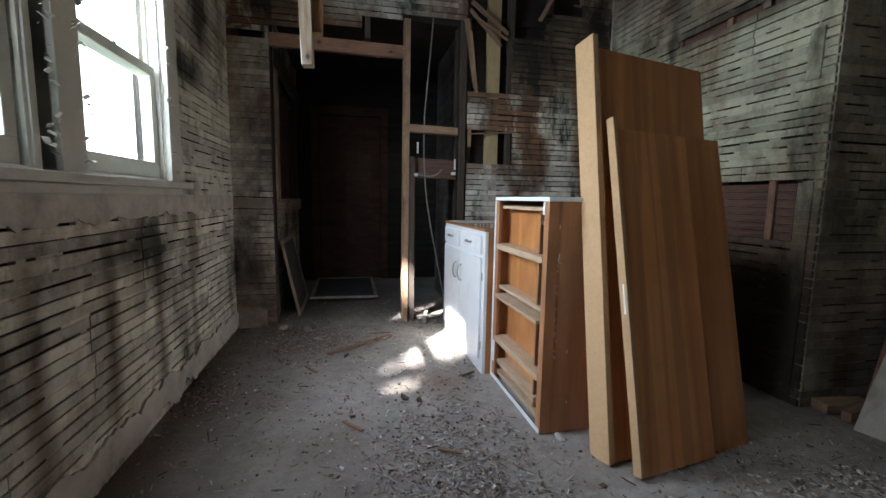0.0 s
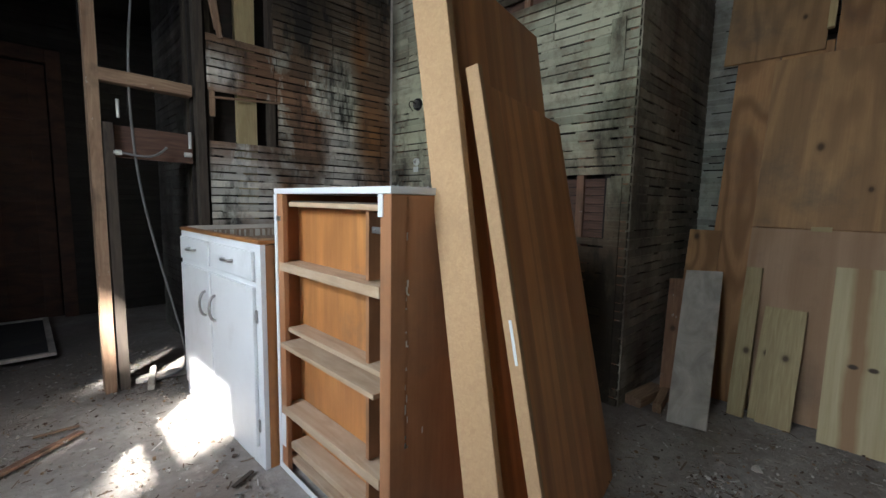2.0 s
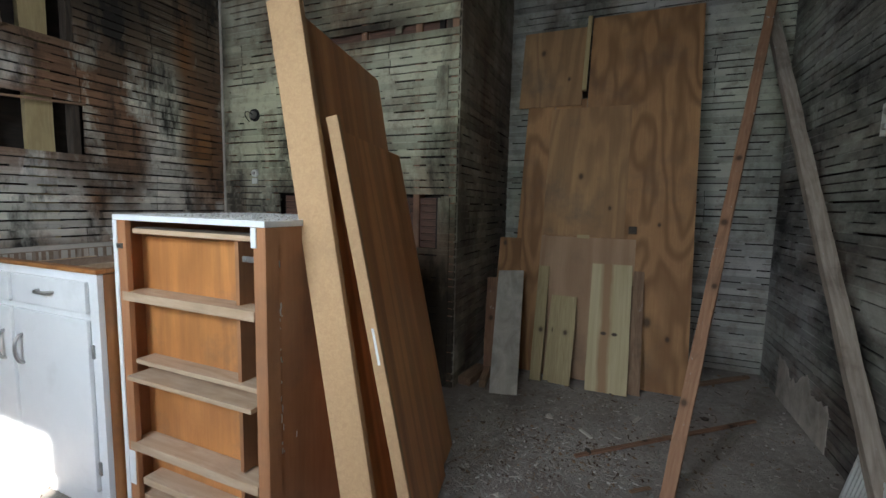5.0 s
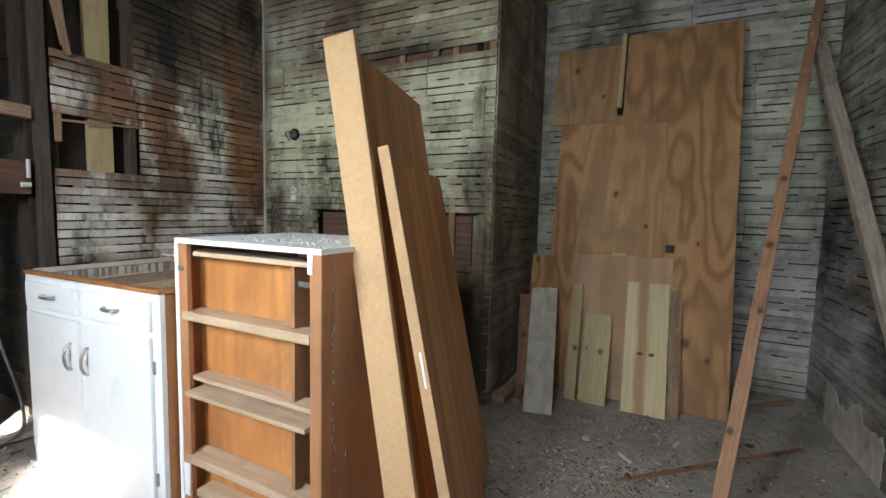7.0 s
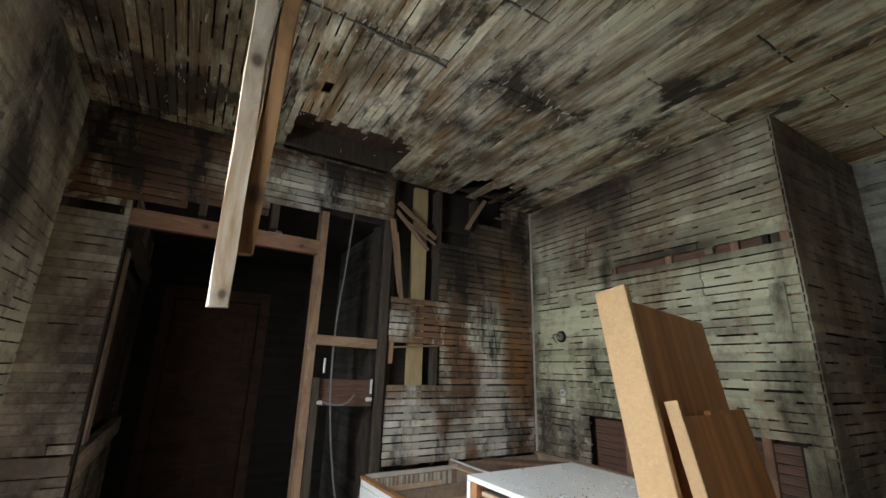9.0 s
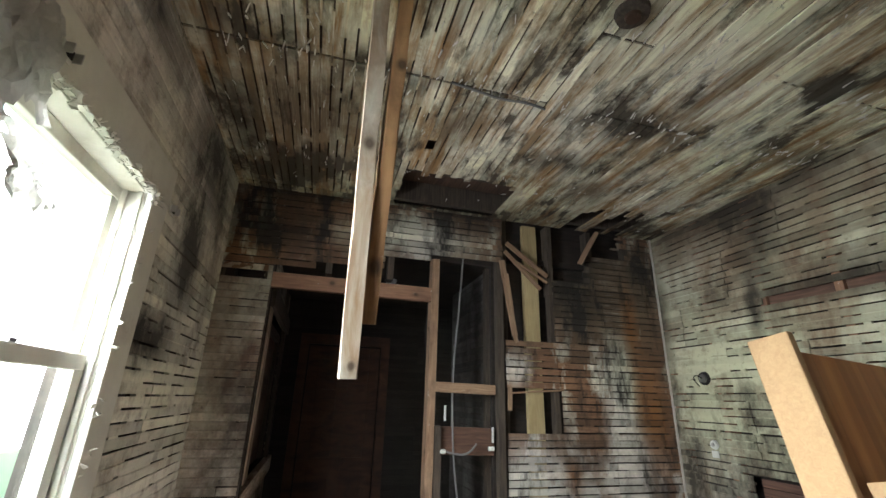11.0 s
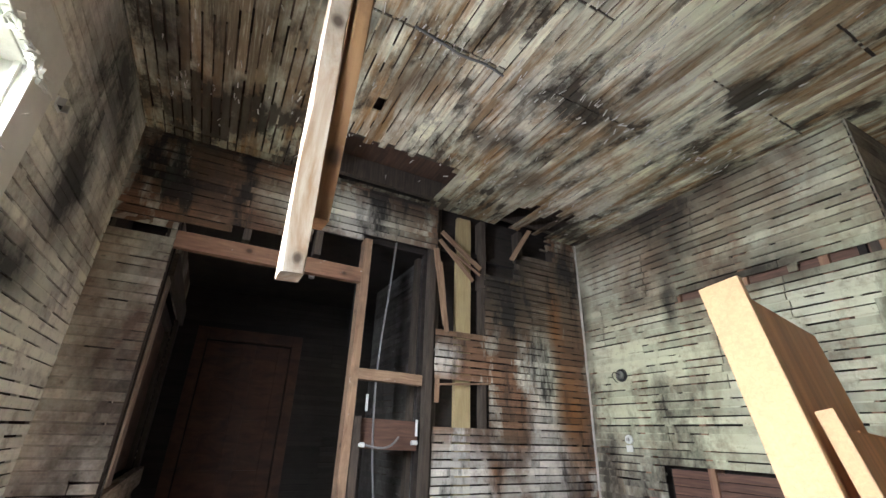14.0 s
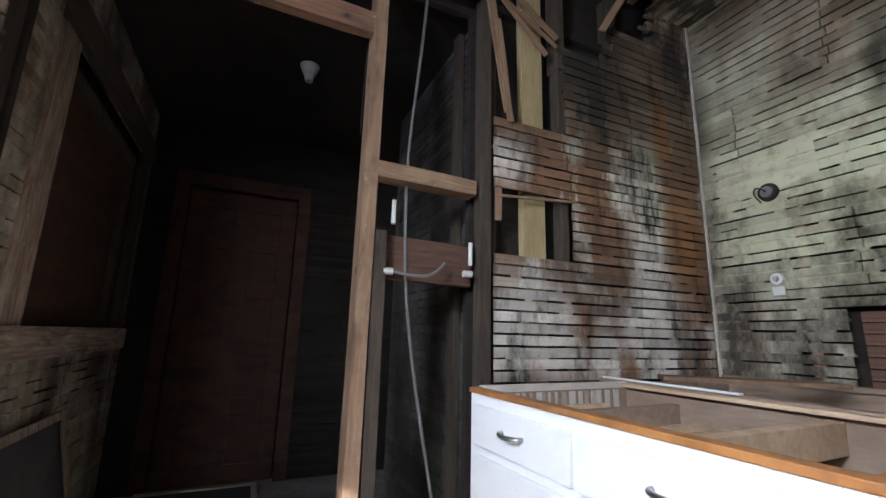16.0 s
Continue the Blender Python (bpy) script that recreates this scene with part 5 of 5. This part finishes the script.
for xa, ya, yb, z in ((UX - 0.004, UY1 - 0.045, UY1 - 0.012, 0.965), (UX + 0.0195, UY0 + 0.03, UY0 + 0.108, 0.955)):
    block("catch", (xa, ya, z - 0.009), (xa + 0.004, yb, z + 0.009), STEEL, unit, "small steel catch plate", 0.0015)
    block("catch_bolt", (xa - 0.006, ya + 0.008 if xa < UX else yb - 0.022, z - 0.004), (xa - 0.0005, ya + 0.016 if xa < UX else yb - 0.01, z + 0.004), STEEL, unit)
part("paint_remains", roughen(box(bmesh.new(), (UX - 0.002, UY1 - 0.05, 0.10), (UX - 0.0003, UY1 - 0.019, 0.225)), 0.004, 4.0, 40), CABPAINT, unit, "white paint remains on the stile")
rng = random.Random(5)
for k in range(24):
    z, hgt = rng.uniform(0.35, 0.82) if k < 18 else rng.uniform(0.05, 1.0), rng.uniform(0.004, 0.022)
    xa = UX + 0.052 + (abs(rng.gauss(0, 0.004)) if k < 20 else rng.uniform(0, 0.12))
    part("paint_fleck", roughen(box(bmesh.new(), (xa, UY0 - 0.0016, z), (xa + rng.uniform(0.0015, 0.005), UY0 - 0.0003, z + hgt)), 0.001, k, 200), CABPAINT, unit)
du = bmesh.new()
rng = random.Random(8)
for k in range(620):
    s = abs(rng.gauss(0, 0.0028)) + 0.0012
    px, py = UX + rng.uniform(0.03, UD - 0.02), min(UY1 - 0.01, max(UY0 + 0.01, rng.gauss(3.12, 0.2)))
    bmesh.ops.create_cube(du, size=1.0, matrix=pose(px, py, UH + 0.004 + s * 0.3, rng.uniform(-30, 30), rng.uniform(-30, 30), rng.uniform(0, 180)) @ Matrix.Diagonal((s, s * 0.7, s * 0.5, 1)))
tagged(part("dust_crumbs", du, DUST), "pale plaster crumbs on the cabinet top", "debris", kind="stuff")

# ---- panels leaning on the drawer unit ----
wide = Vector((0.66, 0.12, 0)).normalized()
lean = Vector((0.005, 0.314, 1.75))
slab = thing("leaning_slab", "thick walnut-veneered door slab with fibreboard edge, leaning", "panel")
L = lean.length
zax = lean.normalized()
xax = (wide - zax * wide.dot(zax)).normalized()
frame_m = Matrix((xax, zax.cross(xax), zax)).transposed().to_4x4()
slab.matrix_basis = Matrix.Translation((2.453, 2.552, 0.012)) @ frame_m
part("edge_board", roughen(box(bmesh.new(), (0, 0, 0), (0.03, 0.112, L), 0.004), 0.001), FIBRE, slab, "tan fibreboard edge")
part("front_face", box(bmesh.new(), (0.031, 0.012, 0), (0.668, 0.03, L - 0.05), 0.003), VENEER, slab)
part("back_face", box(bmesh.new(), (0.031, 0.082, 0), (0.668, 0.10, L - 0.05), 0.003), VENEER, slab)
part("core", box(bmesh.new(), (0.031, 0.031, 0), (0.64, 0.081, L - 0.06)), CASE_DARK, slab)
panel = thing("cabinet_side", "walnut-veneered cabinet panel with a pale edge strip, leaning", "panel")
lean2 = Vector((-0.017, 0.305, 1.392))
z2 = lean2.normalized()
w2 = Vector((0.66, 0.125, 0)).normalized()
x2 = (w2 - z2 * w2.dot(z2)).normalized()
panel.matrix_basis = Matrix.Translation((2.526, 2.455, 0.012)) @ Matrix((x2, z2.cross(x2), z2)).transposed().to_4x4()
L2 = lean2.length
part("edge_strip", box(bmesh.new(), (0, 0.0, 0), (0.022, 0.04, L2), 0.004), FIBRE, panel, "pale fibreboard edge strip")
part("face", box(bmesh.new(), (0.023, 0.004, 0), (0.42, 0.024, L2 - 0.045), 0.003), VENEER, panel)
part("face", box(bmesh.new(), (0.30, 0.0245, 0), (0.67, 0.044, L2 - 0.03), 0.003), VENEER, panel)
block("scrape", (-0.0015, 0.012, 0.62), (0.0, 0.02, 0.74), CABPAINT, panel, "white scrape mark", 0)

# ---- alcove: leaning plywood and boards ----
def ply_at(y, z):
    """A point on the leaning face of the sheets, z up along the sheet."""
    a = math.atan2(0.55, 2.5)
    return pose(4.25 + math.sin(a) * z, y, math.cos(a) * z, 0, math.degrees(a), 0)


def sheet(y0, y1, z0, z1, proud, mat, label):
    b = box(bmesh.new(), (-0.012, 0, 0), (0.0, y1 - y0, z1 - z0), 0.0015)
    ob = part("plywood_sheet", b, mat)
    ob.matrix_basis = ply_at(y0, z0) @ Matrix.Translation((-proud, 0, 0))
    return tagged(ob, label, "plywood", "leaning plywood")


sheet(1.50, 2.20, 0.0, 2.55, 0.013, PLY, "tall brown plywood sheet with looped grain, leaning")
sheet(2.205, 2.42, 0.0, 1.95, 0.0, PLY, "brown plywood sheet with knots leaning on the wall")
sheet(2.425, 2.62, 0.0, 1.93, 0.0, PLY, "narrow strip of plywood leaning on the wall")
sheet(2.24, 2.69, 1.90, 2.49, 0.013, PLY_GREY, "greyish plywood offcut high on the wall")
sheet(1.905, 2.44, 0.95, 1.87, 0.026, PLY_GREY, "proud plywood panel nailed over the sheets")
sheet(1.83, 2.44, 0.0, 0.945, 0.026, PLY_PINK, "pale pinkish plywood piece at the floor")
sheet(2.58, 2.74, 0.55, 0.92, 0.013, PLY, "small plywood scrap by the corner")
timber("scrap_strip", (4.42, 2.20, 0.93), (4.42, 2.12, 0.93), (0, 0, 1), 0.035, 0.012, STUD_NEW, "small bright wood cleat on the plywood", "cleat")
timber("side_strip", (4.60, 2.225, 1.95), (4.80, 2.225, 2.52), (0, 1, 0), 0.03, 0.02, STUD_NEW, "narrow pale strip between plywood pieces", "strip")

timber("dark_cleat", (4.43, 1.88, 0.99), (4.43, 1.83, 0.99), (0, 0, 1), 0.05, 0.02, STUD_DARK, "small dark wood cleat on the plywood", "cleat")
G = "boards leaning in the alcove"
timber("leaning_board", (3.80, 2.52, 0.0), (4.22, 2.60, 0.69), (0, 1, 0.08), 0.17, 0.02, GREYBOARD, "short weathered grey board leaning on the plywood", "board", G)
timber("leaning_board", (4.00, 2.66, 0.0), (4.30, 2.74, 0.62), (0, 1, 0), 0.10, 0.02, STUD_RED, "dark brown board behind the grey one", "board", G)
timber("leaning_board", (4.10, 2.385, 0.0), (4.36, 2.40, 0.72), (0, 1, 0), 0.07, 0.035, GREENPINE, "narrow greenish pine board leaning on the plywood", "board", G)
timber("leaning_board", (4.13, 2.315, 0.0), (4.33, 2.31, 0.53), (0, 1, 0), 0.05, 0.03, GREENPINE, "narrow greenish pine offcut leaning on the plywood", "board", G)
timber("leaning_board", (4.10, 2.235, 0.0), (4.32, 2.235, 0.53), (0, 1, 0), 0.135, 0.035, GREENPINE, "short treated pine board with a dark knot", "board", G)
timber("leaning_board", (4.09, 1.955, 0.0), (4.38, 1.965, 0.76), (0, 1, 0), 0.245, 0.022, PALE, "wide pale pine board with brown heartwood", "board", G)
timber("leaning_board", (4.13, 1.86, 0.0), (4.41, 1.87, 0.77), (0, 1, 0), 0.20, 0.02, STUD, "brown board behind the pale one", "board", G)
timber("wood_block", (3.80, 2.77, 0.035), (4.06, 2.74, 0.035), (0, 1, 0), 0.085, 0.05, STUD, "short offcut of framing timber on the floor", "offcut", "timber offcuts")
timber("wood_block", (3.82, 2.66, 0.03), (4.05, 2.69, 0.045), (0, 1, 0), 0.04, 0.05, STUD, "short offcut of framing timber on the floor", "offcut", "timber offcuts")
timber("leaning_stud", (3.12, 1.70, 0.0), (4.80, 1.12, 2.55), (0.25, 1, 0), 0.05, 0.035, STUD_CLAY, "long reddish two-by-four leaning into the corner", "timber", "leaning studs", 0.004)
timber("leaning_stud", (3.17, 1.02, 0.02), (4.80, 1.13, 2.37), (0, 1, 0), 0.062, 0.045, DUSTY, "long dusty grey timber leaning on the wall", "timber", "leaning studs", 0.004)
timber("floor_stick", (4.40, 1.48, 0.015), (4.74, 1.08, 0.02), (1, 1, 0), 0.03, 0.02, STUD, "thin stick lying on the floor", "stick", "floor sticks")
timber("floor_stick", (3.30, 2.05, 0.012), (4.05, 1.2, 0.012), (1, 1, 0), 0.02, 0.012, STUD_RED, "long thin stick lying on the floor", "stick", "floor sticks")
timber("floor_stick", (1.30, 4.0, 0.012), (1.75, 4.32, 0.014), (1, -1, 0), 0.03, 0.012, STUD_RED, "broken lath lying on the floor", "stick", "floor sticks")
timber("floor_stick", (2.06, 4.62, 0.02), (2.12, 4.86, 0.04), (1, 0, 0), 0.03, 0.03, GREYBOARD, "grey wood scrap by the stud", "stick", "floor sticks")
timber("floor_stick", (2.02, 4.78, 0.02), (2.32, 4.72, 0.03), (0, 1, 0), 0.05, 0.03, GREYBOARD, "grey plank end on the threshold", "stick", "floor sticks")
sw = thing("switch_box", "pale metal switch box on the lath wall", "switch", "", pose(3.60, YS + 0.012, 1.50))
block("plate", (-0.05, 0, -0.065), (0.05, 0.018, 0.065), PORCELAIN, sw, "", 0.006)
for z in (-0.03, 0.03):
    block("toggle", (-0.012, 0.018, z - 0.012), (0.012, 0.03, z + 0.012), STEEL, sw)
gr = thing("floor_grille", "white slatted vent grille leaning on the wall", "grille", "", pose(3.24, YS + 0.08, 0.01, 12, 0, 0) @ Matrix.Diagonal((0.7, 1, 0.75, 1)))
for lo, hi in (((0, 0, 0), (0.3, 0.015, 0.02)), ((0, 0, 0.24), (0.3, 0.015, 0.26)), ((0, 0, 0.02), (0.02, 0.015, 0.24)), ((0.28, 0, 0.02), (0.3, 0.015, 0.24))):
    block("frame_bar", lo, hi, PORCELAIN, gr)
for k in range(8):
    block("slat", (0.03 + 0.032 * k, 0.003, 0.02), (0.04 + 0.032 * k, 0.012, 0.24), PORCELAIN, gr, "", 0)

# loose lumps and scraps
rng = random.Random(63)
for px, py, sz, mat, label in ((1.73, 3.28, 0.035, STUD_DARK, "dark lump of old mortar on the floor"), (1.80, 3.25, 0.028, STUD_DARK, "dark lump of old mortar on the floor"), (1.22, 4.32, 0.04, GREYBOARD, "broken plaster lump on the floor"),
                               (1.42, 3.95, 0.03, STUD_DARK, "dark lump of old mortar on the floor"), (1.12, 4.55, 0.05, GREYBOARD, "broken plaster lump on the floor"), (0.93, 4.62, 0.05, GREYBOARD, "broken plaster lump on the floor"),
                               (2.36, 2.78, 0.03, GREYBOARD, "broken plaster lump on the floor"), (3.62, 2.22, 0.03, GREYBOARD, "broken plaster lump on the floor"), (3.35, 2.0, 0.03, STUD_DARK, "dark lump of old mortar on the floor"),
                               (3.95, 1.45, 0.035, STUD_DARK, "dark lump of old mortar on the floor"), (2.9, 2.3, 0.025, GREYBOARD, "broken plaster lump on the floor"), (1.05, 3.5, 0.03, GREYBOARD, "broken plaster lump on the floor")):
    b = bmesh.new()
    bmesh.ops.create_icosphere(b, subdivisions=1, radius=1.0)
    for v in b.verts:
        v.co *= 1 + 0.9 * noise.noise(v.co * 1.3 + Vector((px * 9, py * 7, 0)))
    lump = part("rubble_lump", b, mat)
    lump.matrix_basis = pose(px, py, sz * 0.4, rng.uniform(0, 30), rng.uniform(0, 30), rng.uniform(0, 360)) @ Matrix.Diagonal((sz * 0.8, sz * 0.6, sz * 0.32, 1))
    tagged(lump, label, "rubble", "floor rubble")
for px, py, w, mat in ((3.55, 2.05, 0.09, TRIMPAINT), (3.75, 1.8, 0.07, GREYBOARD), (2.95, 2.15, 0.08, STUD), (1.9, 2.75, 0.1, STUD), (1.5, 3.0, 0.12, STUD_RED), (3.2, 1.75, 0.1, STUD), (1.25, 3.7, 0.13, STUD), (2.1, 3.5, 0.09, STUD_DARK), (1.6, 4.4, 0.15, STUD)):
    a = rng.uniform(0, 6.28)
    timber("wood_splinter", (px, py, 0.012), (px + w * math.cos(a), py + w * math.sin(a), 0.016), (math.sin(a), -math.cos(a), 0), 0.016, 0.007, mat, "small wood splinter on the dusty floor", "splinter", "floor splinters", 0.003)

# ---- debris on the floor ----
rng = random.Random(21)
db = bmesh.new()


def crumb(x, y, s):
    a = rng.random()
    if a < 0.4:
        dims = (s * rng.uniform(2, 6), s * 0.5, s * 0.25)
    elif a < 0.8:
        dims = (s * 1.2, s, s * 0.6)
    else:
        dims = (s * 2.1, s * 1.4, s * 0.14)
    m = pose(x, y, 0.004 + 0.4 * dims[2], rng.uniform(-18, 18), rng.uniform(-18, 18), rng.uniform(0, 360)) @ Matrix.Diagonal((*dims, 1))
    pts = [m @ Vector((sx * rng.uniform(0.3, 0.55), sy * rng.uniform(0.3, 0.55), sz * 0.5)) for sz in (-1, 1) for sx, sy in ((-1, -1), (1, -1), (1, 1), (-1, 1))]
    v = [db.verts.new(p) for p in pts]
    for f in ((0, 3, 2, 1), (4, 5, 6, 7), (0, 1, 5, 4), (1, 2, 6, 5), (2, 3, 7, 6), (3, 0, 4, 7)):
        db.faces.new([v[k] for k in f])


heaps = [(1.9, 2.6, 0.45), (3.5, 2.1, 0.35), (2.0, 3.7, 0.4), (4.0, 1.6, 0.4), (1.3, 4.2, 0.4), (3.2, 1.9, 0.3), (1.0, 3.4, 0.3), (2.1, 5.0, 0.3), (1.0, 4.6, 0.15), (3.0, 2.45, 0.2)]
count = 0
while count < 12000:
    if rng.random() < 0.45:
        hx, hy, hr = rng.choice(heaps)
        px, py = rng.gauss(hx, hr), rng.gauss(hy, hr)
    else:
        px, py = rng.uniform(XW, XA), rng.uniform(YS, 5.6)
    if not (XW + 0.02 < px < XA - 0.02 and YS + 0.02 < py < 6.0) or (px > 2.22 and py > 2.87) or (py > YN and px < 0.9):
        continue
    crumb(px, py, min(0.022, 0.002 + abs(rng.gauss(0, 0.0044))))
    count += 1
for hx, hy, hr, many in ((1.85, 2.55, 0.22, 1500), (1.95, 2.85, 0.25, 1200), (1.15, 4.35, 0.2, 900), (0.72, 3.6, 0.12, 500), (3.35, 2.15, 0.16, 900), (2.05, 4.75, 0.2, 500)):
    for k in range(many):
        px, py = rng.gauss(hx, hr), rng.gauss(hy, hr * 1.3)
        if XW + 0.03 < px < 2.2 + (1.3 if py < 2.4 else 0) and YS < py < 5.2:
            crumb(px, py, rng.uniform(0.003, 0.011))
tagged(part("floor_debris", db, DEBRIS), "scattered plaster crumbs, splinters and dry leaves", "debris", kind="stuff")

# ---- outside ----
g = bmesh.new()
bmesh.ops.create_grid(g, x_segments=2, y_segments=2, size=200, matrix=Matrix.Translation((0, 0, -0.6)))
tagged(part("ground", g, GRASS), "rough green ground outside the house", "ground", kind="structure")
# Flat cover out of view, added so the sky cannot light the ceiling gaps.
roof = bmesh.new()
box(roof, (-0.3, -1.5, ZC + 0.25), (5.4, 8.3, ZC + 0.3))
tagged(part("roof", roof, SHEATH), "unseen flat roof added to keep the sky light out", "roof", kind="structure")
hz = bpy.data.materials.new("bright_hazy_sky")
hz.use_nodes = True
hz.node_tree.nodes.clear()
em, hout = hz.node_tree.nodes.new("ShaderNodeEmission"), hz.node_tree.nodes.new("ShaderNodeOutputMaterial")
em.inputs[0].default_value, em.inputs[1].default_value = (0.94, 1.0, 0.97, 1), 0.75
hz.node_tree.links.new(em.outputs[0], hout.inputs[0])
bd = box(bmesh.new(), (-9.1, -16, -0.55), (-9.0, 34, 9.6))
tagged(part("backdrop", bd, hz), "bright hazy sky behind the trees", "sky", kind="structure")
# Tree out of view, added to block the sun outside the chosen patches.
tree = thing("tree", "unseen leafy tree added to break up the sunlight", "tree")
centre = Vector((0.5, 2.7, 1.65)) - SUN * 7.0
trunk = bmesh.new()
base_z = -0.6
for a, b, r0, r1 in (((centre.x, centre.y, base_z), (centre.x + 0.1, centre.y, centre.z - 1.0), 0.2, 0.14), ((centre.x + 0.1, centre.y, centre.z - 1.0), (centre.x - 0.6, centre.y + 0.6, centre.z + 0.6), 0.1, 0.04), ((centre.x + 0.1, centre.y, centre.z - 1.0), (centre.x + 0.8, centre.y - 0.5, centre.z + 0.5), 0.1, 0.04)):
    a, b = Vector(a), Vector(b)
    m = Matrix.Translation((a + b) / 2) @ (b - a).to_track_quat("Z", "Y").to_matrix().to_4x4()
    bmesh.ops.create_cone(trunk, cap_ends=True, segments=10, radius1=r0, radius2=r1, depth=(b - a).length, matrix=m)
part("trunk", trunk, BARK, tree)
# Holes left in the crown, each aimed at one sun patch indoors.
gaps = [((2.13, 4.12, 0.0), 0.19), ((2.19, 3.88, 0.08), 0.17), ((1.70, 3.72, 0.0), -0.01), ((1.69, 3.42, 0.0), 0.0), ((1.86, 3.62, 0.0), 0.005), ((1.80, 3.52, 0.0), -0.015), ((1.66, 3.58, 0.0), -0.02), ((1.87, 3.84, 0.0), -0.01), ((1.9, YN, 0.37), 0.05), ((2.2, 4.95, 0.0), 0.05), ((1.95, 5.05, 0.0), 0.03), ((1.80, 4.16, 0.0), 0.05), ((1.55, 4.55, 0.0), 0.03)]
gaps = [(Vector(p), r) for p, r in gaps]
rng = random.Random(5)
verts, faces = [], []
while len(faces) < 10500:
    p = Vector((rng.uniform(-1, 1), rng.uniform(-1, 1), rng.uniform(-1, 1)))
    if p.length > 1 - 0.25 * noise.noise(p * 3):
        continue
    p = centre + Vector((p.x * 2.2, p.y * 2.2, p.z * 1.7))
    thin = rng.random()
    if any(((p - q) - SUN * (p - q).dot(SUN)).length < r + (0.05 if r > 0.1 else 0.04) + (0.14 * thin if r > 0.1 else 0.03 * thin) for q, r in gaps):
        continue
    m = Euler((rng.uniform(0, 6.3), rng.uniform(0, 6.3), rng.uniform(0, 6.3))).to_matrix()
    s = rng.uniform(0.05, 0.085)
    n = len(verts)
    verts += [p + m @ Vector(q) * s for q in ((0, -1.2, 0), (0.6, 0, 0.1), (0, 1.2, 0), (-0.6, 0, 0.1))]
    faces.append((n, n + 1, n + 2, n + 3))
me = bpy.data.meshes.new("crown")
me.from_pydata(verts, [], faces)
me.materials.append(LEAF)
crown = new("crown", me)
crown.parent = tree
